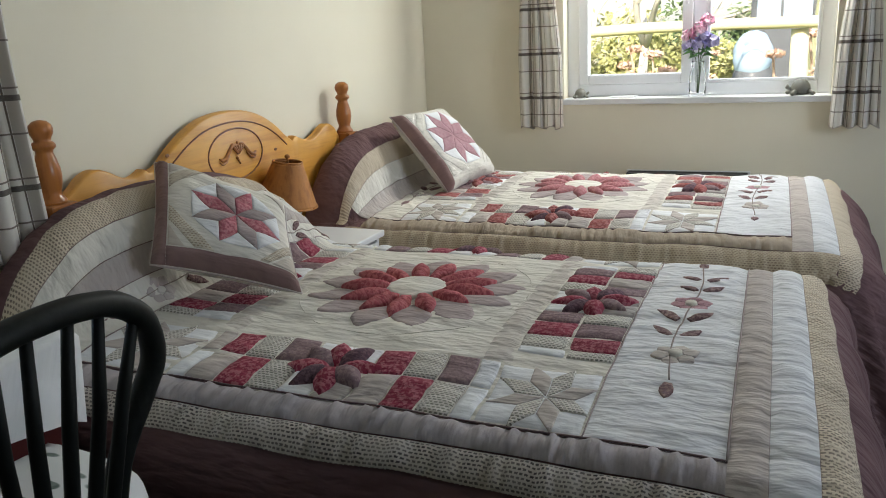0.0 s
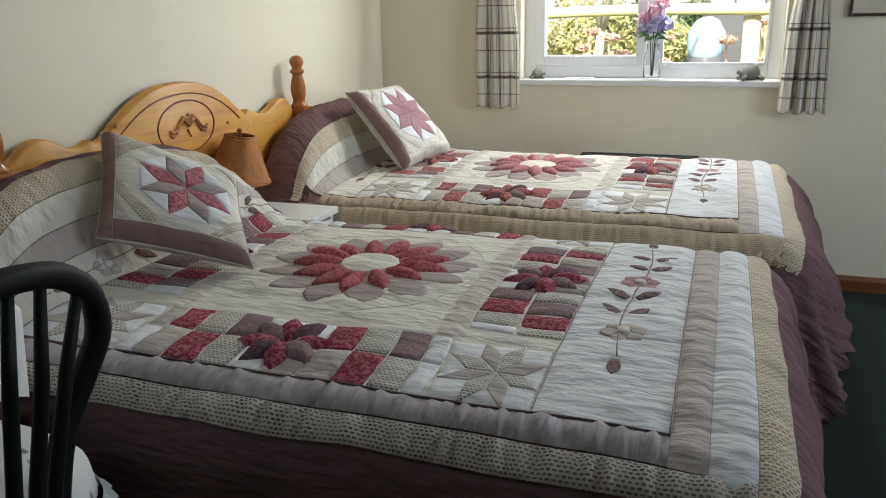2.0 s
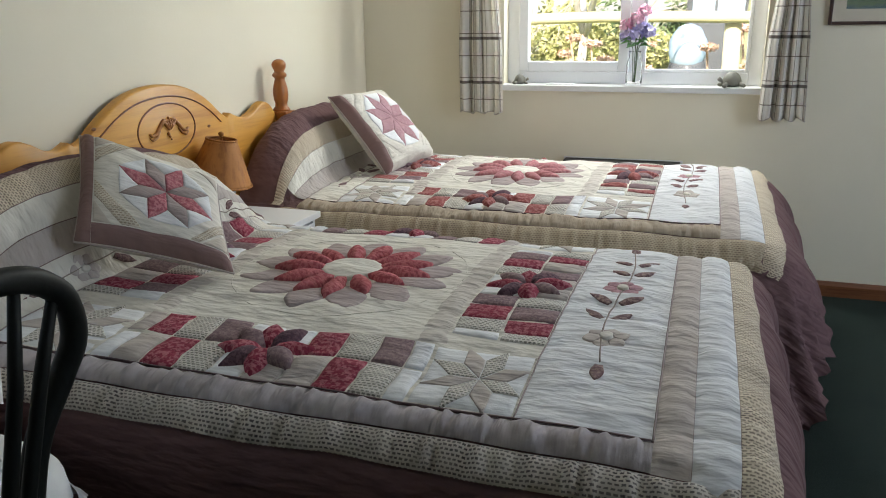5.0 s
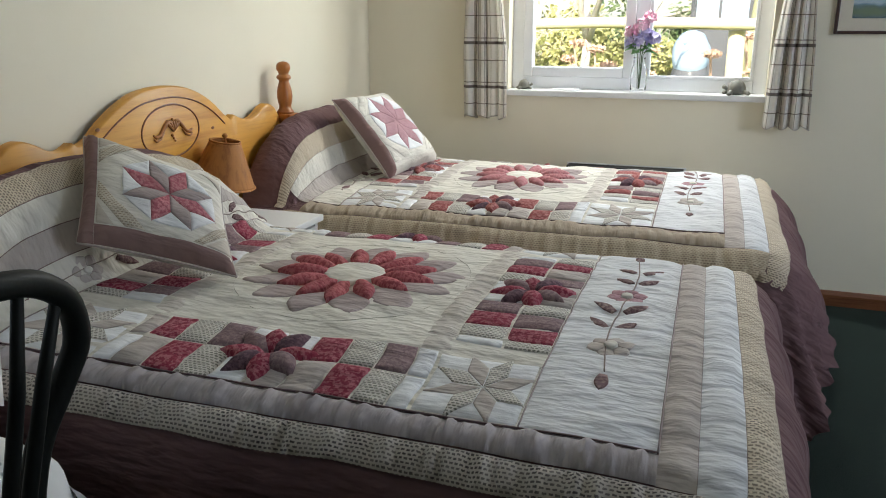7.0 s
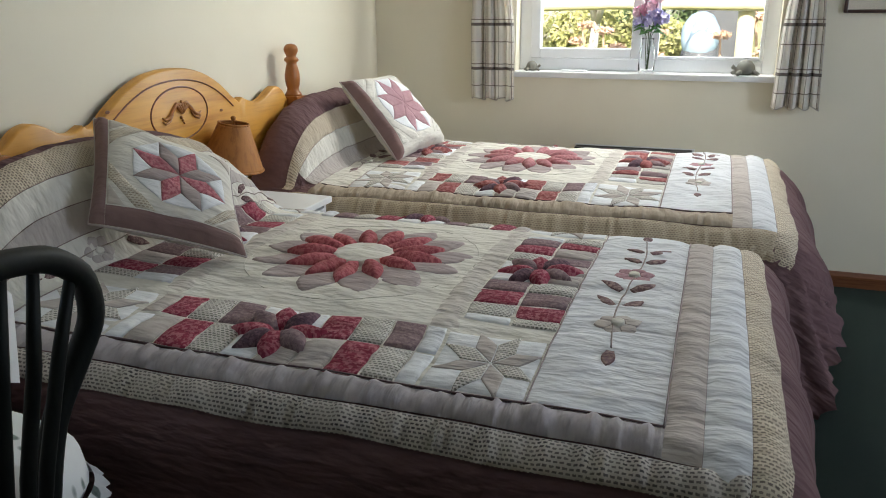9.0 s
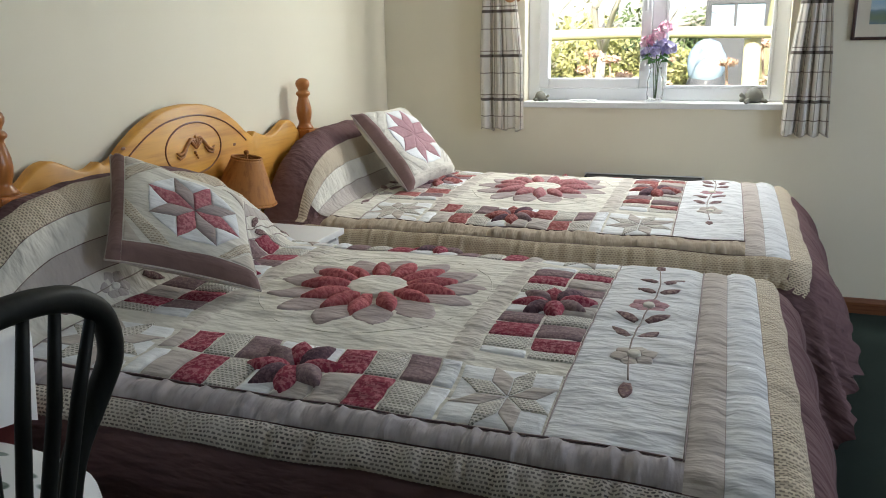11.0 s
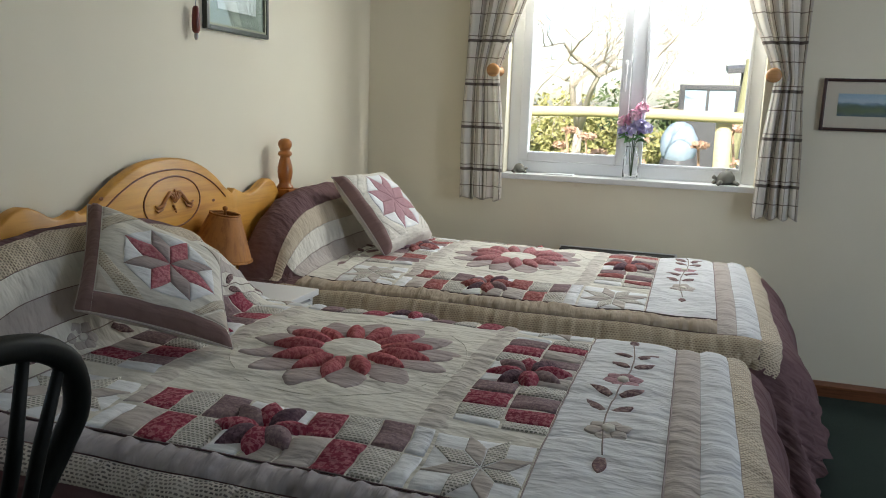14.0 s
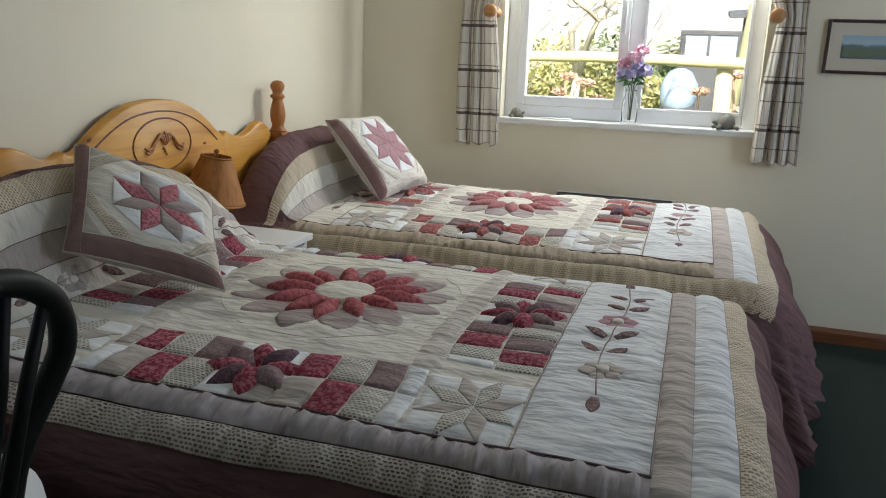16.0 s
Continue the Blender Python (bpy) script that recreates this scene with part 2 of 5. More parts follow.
# ---------------------------------------------------------------- building helpers
def mesh_of(bm, name, mat, smooth=True):
    me = bpy.data.meshes.new(name)
    bm.normal_update()
    bm.to_mesh(me)
    bm.free()
    for m in (mat if isinstance(mat, (list, tuple)) else [mat]):
        me.materials.append(m)
    if smooth:
        me.shade_smooth()
    return me


def part(name, bm, mat, parent=None, label="", smooth=False):
    ob = new(name, bm if isinstance(bm, bpy.types.Mesh) else mesh_of(bm, name, mat, smooth))
    if parent:
        ob.parent = parent

    if label:
        tagged(ob, label)
    return ob


def thing(name, label, category, group="", at=(0, 0, 0), kind=""):
    ob = new(name)
    ob.empty_display_size = 0.05
    ob.matrix_basis = pose(*at)
    return tagged(ob, label, category, group, kind)


def box(x0, y0, z0, x1, y1, z1, bevel=0.0, seg=2, bm=None):
    b = bm or bmesh.new()
    r = bmesh.ops.create_cube(b, size=1)
    vs = r["verts"]
    for v in vs:
        v.co = Vector(((x0 + x1) / 2 + v.co.x * (x1 - x0), (y0 + y1) / 2 + v.co.y * (y1 - y0), (z0 + z1) / 2 + v.co.z * (z1 - z0)))
    if bevel:
        es = {e for v in vs for e in v.link_edges}
        bmesh.ops.bevel(b, geom=list(es), offset=bevel, segments=seg, affect="EDGES", profile=0.6)
    return b


def lathe(profile, seg=24, at=(0, 0, 0), bm=None, m=None):
    """A turned shape from (radius, height) pairs."""
    b = bm or bmesh.new()
    rings = []
    for r, z in profile:
        ring = []
        for i in range(seg):
            a = 2 * math.pi * i / seg
            p = Vector((r * math.cos(a), r * math.sin(a), z))
            ring.append(b.verts.new((m @ p if m else p) + Vector(at)))
        rings.append(ring)
    for k in range(len(rings) - 1):
        for i in range(seg):
            b.faces.new((rings[k][i], rings[k][(i + 1) % seg], rings[k + 1][(i + 1) % seg], rings[k + 1][i]))
    b.faces.new(rings[0][::-1])
    b.faces.new(rings[-1])
    return b


def tube(points, radius, seg=8, bm=None, flat=1.0):
    """A rod along points; radius may be one number or one for each point."""
    b = bm or bmesh.new()
    pts = [Vector(p) for p in points]
    rs = radius if isinstance(radius, (list, tuple)) else [radius] * len(pts)
    rings, up = [], None
    for i, p in enumerate(pts):
        d = (pts[min(i + 1, len(pts) - 1)] - pts[max(i - 1, 0)]).normalized()
        if up is None:
            up = d.orthogonal().normalized()
        up = (up - d * up.dot(d)).normalized()
        side = d.cross(up)
        rings.append([b.verts.new(p + rs[i] * (math.cos(a) * up * flat + math.sin(a) * side)) for a in (2 * math.pi * k / seg for k in range(seg))])
    for k in range(len(rings) - 1):
        for i in range(seg):
            b.faces.new((rings[k][i], rings[k][(i + 1) % seg], rings[k + 1][(i + 1) % seg], rings[k + 1][i]))
    b.faces.new(rings[0][::-1])
    b.faces.new(rings[-1])
    return b


def sheet(xs, name="sheet", uv=None):
    """A mesh from a grid of points xs[i][j]; uv the same grid of flat places."""
    xs = np.asarray(xs, dtype=float)
    n, m = xs.shape[:2]
    idx = np.arange(n * m).reshape(n, m)
    faces = np.stack([idx[:-1, :-1], idx[1:, :-1], idx[1:, 1:], idx[:-1, 1:]], -1).reshape(-1, 4)
    return raw_mesh(name, xs.reshape(-1, 3), faces.tolist(), None if uv is None else np.asarray(uv).reshape(-1, 2))


def raw_mesh(name, verts, faces, uv=None):
    me = bpy.data.meshes.new(name)
    me.from_pydata(np.asarray(verts).tolist(), [], faces)
    if uv is not None:
        layer = me.uv_layers.new(name="flat")
        loops = np.empty(len(me.loops), dtype=np.int32)
        me.loops.foreach_get("vertex_index", loops)
        layer.data.foreach_set("uv", np.asarray(uv, dtype=np.float32)[loops].ravel())
    me.shade_smooth()
    me.update()
    return me


def clad(name, me, mat, parent=None, label=""):
    me.materials.append(mat)
    return part(name, me, mat, parent, label)


def structure(name, bm, mat, label, category, smooth=False):
    return tagged(new(name, mesh_of(bm, name, mat, smooth)), label, category, kind="structure")


# ---------------------------------------------------------------- the room
RX, RY, RZ = 4.4, -6.4, 2.36
EY0, EY1 = -2.75, -1.65
WX0, WX1, WZ0, WZ1 = 0.715, 1.86, 0.885, 2.03
LY0, LY1 = -3.62, -2.72
structure("floor", box(-0.3, RY - 0.3, -0.12, RX + 0.3, 0.3, 0.0), CARPET, "dark green fitted carpet on the bedroom floor", "floor")
structure("ceiling", box(-0.3, RY - 0.3, RZ, RX + 0.3, 0.3, RZ + 0.15), CEIL, "plain white painted ceiling", "ceiling")
b = bmesh.new()
for q in ((-0.3, 0, -0.1, WX0, 0.3, RZ), (WX1, 0, -0.1, RX + 0.3, 0.3, RZ), (WX0, 0, -0.1, WX1, 0.3, WZ0), (WX0, 0, WZ1, WX1, 0.3, RZ)):
    box(*q, bm=b)
structure("wall_north", b, WALL, "cream painted wall with a window opening", "wall")
b = bmesh.new()
for q in ((-0.3, LY1, -0.1, 0, 0, RZ), (-0.3, RY, -0.1, 0, LY0, RZ), (-0.3, LY0, -0.1, 0, LY1, WZ0), (-0.3, LY0, WZ1, 0, LY1, RZ)):
    box(*q, bm=b)
structure("wall_west", b, WALL, "cream painted wall behind the headboard", "wall")
# the opening here is only for the added east window, which stays out of view
b = bmesh.new()
for q in ((RX, EY1, -0.1, RX + 0.3, 0, RZ), (RX, RY, -0.1, RX + 0.3, EY0, RZ), (RX, EY0, -0.1, RX + 0.3, EY1, WZ0), (RX, EY0, WZ1, RX + 0.3, EY1, RZ)):
    box(*q, bm=b)
structure("wall_east", b, WALL, "plain cream painted wall with an opening added for an unseen window", "wall")
structure("wall_south", box(-0.3, RY - 0.3, -0.1, RX + 0.3, RY, RZ), WALL, "plain cream painted wall", "wall")


def skirting(name, a, c, z1=0.068, d=0.016):
    (x0, y0), (x1, y1) = a, c
    bm = bmesh.new()
    horizontal = abs(x1 - x0) > abs(y1 - y0)
    sec = [(0, 0), (d, 0), (d, z1 - 0.018), (d - 0.006, z1 - 0.006), (d - 0.011, z1), (0, z1)]
    ends = []
    for (x, y) in (a, c):
        ends.append([bm.verts.new((x, y - o, z) if horizontal else (x + o, y, z)) for o, z in sec])
    for i in range(len(sec)):
        j = (i + 1) % len(sec)
        bm.faces.new((ends[0][i], ends[0][j], ends[1][j], ends[1][i]))
    bm.faces.new(ends[0][::-1]), bm.faces.new(ends[1])
    bmesh.ops.recalc_face_normals(bm, faces=bm.faces)
    return structure(name, bm, SKIRT, "reddish-brown varnished wooden skirting board", "skirting board")


skirting("baseboard_north", (0.017, 0), (RX, 0))
skirting("baseboard_west", (0, RY), (0, -0.017))


def window_unit(name, label, place, w, h, sill_out=0.03):
    """White plastic window with an opening casement and a fixed pane; local x along the wall, y out of the room, z up."""
    root = thing(name, label, "window", kind="structure")
    root.matrix_basis = place
    y0, y1 = 0.085, 0.15
    f = 0.055
    mid = w * 0.525
    b = bmesh.new()
    box(0, y0, 0.03, f, y1, h, 0.004, bm=b), box(w - f, y0, 0.03, w, y1, h, 0.004, bm=b)
    box(f, y0, 0.03, w - f, y1, 0.03 + f, 0.004, bm=b), box(f, y0, h - f, w - f, y1, h, 0.004, bm=b)
    box(mid - 0.03, y0, 0.03 + f, mid + 0.03, y1, h - f, 0.004, bm=b)
    part("window_frame", b, PLASTIC, root)
    s = 0.046
    b = bmesh.new()
    a0, a1, c0, c1 = f + 0.001, mid - 0.031, 0.03 + f + 0.001, h - f - 0.001
    yy0, yy1 = 0.066, 0.125
    for q in ((a0, yy0, c0, a0 + s, yy1, c1), (a1 - s, yy0, c0, a1, yy1, c1), (a0 + s, yy0, c0, a1 - s, yy1, c0 + s), (a0 + s, yy0, c1 - s, a1 - s, yy1, c1)):
        box(*q, 0.006, bm=b)
    sash = part("casement", b, PLASTIC, root)
    p = part("pane", box(a0 + s - 0.006, 0.096, c0 + s - 0.006, a1 - s + 0.006, 0.102, c1 - s + 0.006), PANE, sash)
    p.visible_shadow = False
    b = box(a1 - 0.030, 0.052, h * 0.47 - 0.03, a1 - 0.016, 0.067, h * 0.47 + 0.03, 0.004)
    box(a1 - 0.030, 0.040, h * 0.47 - 0.11, a1 - 0.017, 0.053, h * 0.47 + 0.02, 0.005, bm=b)
    part("window_handle", b, PLASTIC, sash, "white lever handle")
    p = part("pane", box(mid + 0.03 - 0.006, 0.115, 0.03 + f - 0.006, w - f + 0.006, 0.121, h - f + 0.006), PANE, root)
    p.visible_shadow = False
    b = bmesh.new()
    g = 0.014
    for q in ((mid + 0.0305, 0.079, 0.03 + f, mid + 0.03 + g, 0.113, h - f), (w - f - g, 0.079, 0.03 + f, w - f - 0.0005, 0.113, h - f), (mid + 0.03 + g, 0.079, 0.0305 + f, w - f - g, 0.113, 0.03 + f + g), (mid + 0.03 + g, 0.079, h - f - g, w - f - g, 0.113, h - f - 0.0005)):
        box(*q, 0.003, bm=b)
    part("glazing_bead", b, PLASTIC, root)
    part("window_sill", box(0.001, -sill_out, 0.001, w - 0.001, 0.16, 0.029, 0.006, 3), GLOSS, root, "white gloss-painted window board")
    return root


window_unit("window_1", "white double-glazed window with a casement and a fixed pane", pose(WX0, 0, WZ0), WX1 - WX0, WZ1 - WZ0)
# the next unit is added, unseen, to house the east lamp
window_unit("added_east_window", "white double-glazed window added out of view in the east wall, around an added lamp", pose(RX, EY1, WZ0, 0, 0, -90), EY1 - EY0, WZ1 - WZ0)
window_unit("window_2", "white double-glazed window above the small table", pose(0, LY0, WZ0, 0, 0, 90), LY1 - LY0, WZ1 - WZ0)


# ---------------------------------------------------------------- beds
class Drape:
    """Where a flat quilt comes to lie: over a mattress, up a hump of pillows at the head, hanging at the foot and the sides."""

    def __init__(self, cx, cy, x1, y0, y1, top, seed, hump=0.27, r=0.10, r_foot=0.185, heap=0.0, flare=0.035, rise=0.0, skew=0.0):
        self.r_foot, self.heap, self.flare, self.rise, self.skew = r_foot, heap, flare, rise, skew
        self.cx, self.cy, self.x1, self.y0, self.y1, self.top, self.r = cx, cy, x1, y0, y1, top, r
        rng = np.random.RandomState(seed)
        self.waves = [(rng.uniform(8, 34) * np.array([math.cos(a), math.sin(a)]), rng.uniform(0, 6.28), rng.uniform(0.5, 1)) for a in rng.uniform(0, 6.28, 9)]
        self.phase = rng.uniform(0, 6.28, 6)
        self.creases = [(rng.uniform(-22, 22), rng.uniform(50, 105), rng.uniform(0, 6.28), rng.uniform(3, 11), rng.uniform(3, 11), rng.uniform(0, 6.28)) for _ in range(7)]
        k = hump / 0.27
        prof = [(0.31, 0), (0.285, 0.028 * k), (0.265, 0.09 * k), (0.243, 0.16 * k), (0.213, 0.22 * k), (0.175, 0.256 * k), (0.135, 0.270 * k), (0.10, 0.26 * k), (0.075, 0.22 * k), (0.07, 0.13 * k)]
        p = np.array(prof)
        s = np.concatenate([[0], np.cumsum(np.hypot(*np.diff(p, axis=0).T))])
        self.prof, self.ps = p, s

    def __call__(self, u, v):
        """Flat places from the quilt's middle, to places in the room."""
        u, v = np.asarray(u, float), np.asarray(v, float)
        # the quilt is pulled a little towards the foot along its near edge
        pull = np.clip((-v - 0.18) / 0.30, 0, 1)
        u = u + self.skew * pull * pull * (3 - 2 * pull) * np.clip(1 - (u / 0.533) ** 4, 0, 1)
        X, Y = self.cx + u, self.cy + v
        half, mid = (self.y1 - self.y0) / 2, (self.y1 + self.y0) / 2
        far_side = np.clip((Y - mid + 0.25 * half) / half, 0, 1)
        far_side = far_side * far_side * (3 - 2 * far_side) * self.heap
        reach = 0.31 + far_side
        k = (reach - 0.07) / 0.24
        s = np.clip((reach - X) / k, 0, self.ps[-1])
        hx, hz = np.interp(s, self.ps, self.prof[:, 0]), np.interp(s, self.ps, self.prof[:, 1])
        hx = 0.07 + (hx - 0.07) * k
        q = np.clip(np.abs(Y - mid) / (half + 0.01 + 0.2 * far_side), 0, 1)
        w = (1 - q ** 3.4) ** 0.75
        Xh = np.where(s > 0, hx, X)
        lift = hz * w
        qx, qy = np.clip(Xh, -9, self.x1), np.clip(Y, self.y0, self.y1)
        dx, dy = Xh - qx, Y - qy
        d = np.hypot(dx, dy)
        nx, ny = np.where(d > 0, dx / np.maximum(d, 1e-9), 0), np.where(d > 0, dy / np.maximum(d, 1e-9), 0)
        r = self.r + (self.r_foot - self.r) * nx * nx
        arc = d < math.pi * r / 2
        out = np.where(arc, r * np.sin(np.minimum(d / r, 1.5708)), r)
        drop = np.where(arc, r * (1 - np.cos(np.minimum(d / r, 1.5708))), r + (d - math.pi * r / 2))
        hang = np.clip((d - 0.05) / 0.48, 0, 1)
        along = X * np.abs(ny) + Y * np.abs(nx)
        ripple = np.sin(along * 17 + self.phase[0] + 1.5 * np.sin(along * 5 + self.phase[1])) * 0.6 + np.sin(along * 41 + self.phase[2]) * 0.3
        corner = np.abs(nx * ny) * 2
        out = out + hang * ((0.022 + 0.022 * np.abs(nx)) * ripple + self.flare * np.abs(nx) + 0.15 * corner * hang)
        z = self.top + self.rise * np.clip((Y - mid) / half, -1, 1) + lift - drop * (1 + 0.12 * np.clip(lift, 0, 0.2))
        wr = sum(a * np.sin(X * k[0] + Y * k[1] + f) for k, f, a in self.waves) / 9
        fine = sum(np.sin(X * a + Y * b + f) * np.maximum(0, np.sin(X * c + Y * d_ + g)) for a, b, f, c, d_, g in self.creases)
        z = z + 0.0016 * fine * (1 - 0.5 * hang)
        crown = 0.018 * (1 - np.clip(np.abs(Y - mid) / half, 0, 1) ** 4)
        z = z + 0.011 * wr * (1 - hang) + crown * (d < 0.2) * np.clip(1 - d / 0.2, 0, 1)
        z = np.maximum(z, 0.012)
        return np.stack([qx + nx * out, qy + ny * out, z], -1)

    def lifted(self, u, v, h):
        e = 0.004
        p = self(u, v)
        a, b = self(u + e, v) - self(u - e, v), self(u, v + e) - self(u, v - e)
        n = np.cross(a, b)
        n /= np.maximum(np.linalg.norm(n, axis=-1, keepdims=True), 1e-12)
        n = np.where(n[..., 2:3] < -0.2, -n, n)
        return p + n * np.asarray(h)[..., None]


def resample(poly, step):
    pts = []
    for i, a in enumerate(poly):
        c = poly[(i + 1) % len(poly)]
        n = max(1, int(math.hypot(c[0] - a[0], c[1] - a[1]) / step))
        pts += [(a[0] + (c[0] - a[0]) * k / n, a[1] + (c[1] - a[1]) * k / n) for k in range(n)]
    return np.array(pts)


def patch(drape, name, poly, mat, parent, lift=0.003, puff=0.005, step=0.02, turn=False, label=""):
    """A sewn patch: a flat outline laid on the quilt, plump in the middle and drawn in at its seams."""
    rim = resample(poly, step)
    c = rim.mean(0)
    rings = [1.0, 0.94, 0.8, 0.6, 0.35]
    n = len(rim)
    flat = np.concatenate([c + (rim - c) * s for s in rings] + [c[None]])
    h = np.concatenate([np.full(n, lift * 0.15 if k == 0 else lift + puff * (1 - s ** 2.5)) for k, s in enumerate(rings)] + [[lift + puff]])
    verts = drape.lifted(flat[:, 0], flat[:, 1], h)
    faces = []
    for k in range(len(rings) - 1):
        for i in range(n):
            j = (i + 1) % n
            faces.append((k * n + i, k * n + j, (k + 1) * n + j, (k + 1) * n + i))
    faces += [((len(rings) - 1) * n + i, (len(rings) - 1) * n + (i + 1) % n, len(rings) * n) for i in range(n)]
    return clad(name, raw_mesh(name, verts, faces, flat[:, ::-1] if turn else flat), mat, parent, label)


def band(drape, name, u0, u1, v0, v1, mat, parent, lift=0.005, puff=0.002, step=0.022, turn=False, seed=0, gather=0.005):
    """A long strip of the quilt, plump between its seams and slightly gathered."""
    nu, nv = max(4, int((u1 - u0) / step)), max(4, int((v1 - v0) / step))
    uu, vv = np.meshgrid(np.linspace(u0, u1, nu + 1), np.linspace(v0, v1, nv + 1), indexing="ij")
    a = np.minimum.reduce([(uu - u0), (u1 - uu), (vv - v0), (v1 - vv)])
    h = lift * np.where(a < 1e-6, 0.6, 1) + puff * np.clip(a / 0.03, 0, 1) ** 0.6
    long_u = (u1 - u0) > (v1 - v0)
    t = uu if long_u else vv
    across = vv if long_u else uu
    pleat = np.sin(t * (150 if step < 0.01 else 95) + 3 * np.sin(t * 23 + seed) + across * 17) * np.sin(t * 37 + seed + across * 11)
    h = h + np.where(a > 1e-6, gather * pleat, 0)
    h = np.maximum(h, 0.0042)
    verts = drape.lifted(uu, vv, h)
    uv = np.stack([vv, uu] if turn else [uu, vv], -1)
    return clad(name, sheet(verts, name, uv), mat, parent)


def ring_poly(cu, cv, r0, r1, ang, width, tip=0.5, n=7):
    """A petal outline pointing along ang."""
    pts = []
    for k in range(n):
        f = k / (n - 1)
        pts.append((r0 + (r1 - r0) * f, width * math.sin(math.pi * (0.12 + 0.88 * f) ** tip) * 0.5 + (0.1 * width if k == 0 else 0)))
    pts = pts + [(a, -c) for a, c in pts[::-1][1:]]
    ca, sa = math.cos(ang), math.sin(ang)
    return [(cu + a * ca - c * sa, cv + a * sa + c * ca) for a, c in pts]


def rect(u0, v0, u1, v1):
    return [(u0, v0), (u1, v0), (u1, v1), (u0, v1)]


def spun(poly, quarter):
    for _ in range(quarter):
        poly = [(-b_, a_) for a_, b_ in poly]
    return poly


def quilt(name, d, head_flat, foot_len, near_len, far_len, seed, label, stem_u=0.635, plum_head=0.155, lit_tint=False, gather=0.007, bands=(0.060, 0.116)):
    rng = random.Random(seed)
    # the far quilt takes copies with glare and warm light in their colours
    rose, red = (ROSE_LIT, RED_LIT) if lit_tint else (ROSE, RED)
    side_plain, side_dash = (SIDE_WARM_LIT, DASH_WARM_LIT) if lit_tint else (SIDE_TAUPE, DASH_SIDE)
    b0, b1 = bands
    q = thing(name, label, "quilt", "patchwork quilts on the beds")
    # the backing with its wide plum border
    us, vs = np.arange(head_flat, foot_len + 0.001, 0.018), np.arange(-near_len, far_len + 0.001, 0.018)
    uu, vv = np.meshgrid(us, vs, indexing="ij")
    over_u = np.clip(uu - (d.x1 - d.cx), 0, 9)
    over_v = vv - np.clip(vv, d.y0 - d.cy, d.y1 - d.cy)
    ex = np.hypot(over_u, over_v)
    cut = np.minimum(1.0, 0.56 / np.maximum(ex, 1e-6))
    # the corners are cut round
    uu, vv = uu - over_u * (1 - cut), vv - over_v * (1 - cut)
    verts = d.lifted(uu, vv, np.zeros_like(uu))
    keep = ex < 0.56
    idx = np.arange(uu.size).reshape(uu.shape)
    ok = keep[:-1, :-1] | keep[1:, :-1] | keep[1:, 1:] | keep[:-1, 1:]
    faces = np.stack([idx[:-1, :-1], idx[1:, :-1], idx[1:, 1:], idx[:-1, 1:]], -1)[ok].tolist()
    back = clad("border", raw_mesh("border", verts.reshape(-1, 3), faces, np.stack([uu, vv], -1).reshape(-1, 2)), PLUM, q, "plum cotton border hanging to the carpet")
    SU, SV = 0.740, 0.572
    # cream ground
    band(d, "ground_cloth", -0.53, 0.53, -SV, SV, CREAM, q, 0.0035, 0.0)
    # end panels with their stripes
    band(d, "end_panel", 0.533, SU, -SV, SV, CREAM_COOL_LIT, q, seed=1)
    band(d, "stripe", SU + 0.003, SU + 0.0575, -SV - b0 - 0.001, SV + b0 + 0.001, TAUPE_PALE, q, 0.008, seed=2)
    band(d, "stripe", SU + 0.058, SU + 0.1225, -SV - 0.085, SV + 0.085, CREAM_COOL_LIT, q, 0.008, seed=3)
    band(d, "stripe", SU + 0.123, SU + 0.178, -SV - b1, SV + b1, DASH, q, 0.008, seed=4)
    h0 = head_flat + plum_head
    hs = (-0.533 - h0) / 4.4
    band(d, "stripe", h0, h0 + hs, -SV - 0.07, SV + 0.07, DASH, q, seed=5)
    band(d, "stripe", h0 + hs + 0.002, h0 + 2 * hs, -SV - 0.01, SV + 0.01, CREAM, q, seed=6)
    band(d, "stripe", h0 + 2 * hs + 0.002, h0 + 3 * hs, -SV - 0.01, SV + 0.01, TAUPE_PALE, q, seed=7)
    band(d, "end_panel", h0 + 3 * hs + 0.002, -0.533, -SV, SV, CREAM, q, seed=8)
    # side stripes
    for sgn in (-1, 1):
        a, c = sorted((sgn * (SV + 0.004), sgn * (SV + b0)))
        band(d, "stripe", h0 + 3 * hs, SU + 0.003, a, c, side_plain, q, 0.008, 0.004, 0.0075, True, 9, gather)
        a, c = sorted((sgn * (SV + b0 + 0.003), sgn * (SV + b1)))
        band(d, "stripe", h0 + hs, SU + 0.122, a, c, side_dash, q, 0.008, 0.004, 0.0075, False, 10, gather)
    # seam piping round the middle
    for pts, mt, rad in (([(t, -SV) for t in np.linspace(h0 + 3 * hs, SU, 60)], SEAM, 0.0020), ([(t, SV) for t in np.linspace(h0 + 3 * hs, SU, 60)], SEAM, 0.0020), ([(SU + 0.002, t) for t in np.linspace(-SV, SV, 50)], TAUPE, 0.0016)):
        p = np.array(pts)
        w = d.lifted(p[:, 0], p[:, 1], np.full(len(p), 0.0065))
        part("piping", tube([tuple(x) for x in w], rad, 5), mt, q, "", True)
    for t0 in (0.5325, -0.5315):
        p = np.array([(t0, t) for t in np.linspace(-SV, SV, 50)])
        w = d.lifted(p[:, 0], p[:, 1], np.full(len(p), 0.005))
        part("stitching", tube([tuple(x) for x in w], 0.0013, 5), TAUPE, q, "", True)
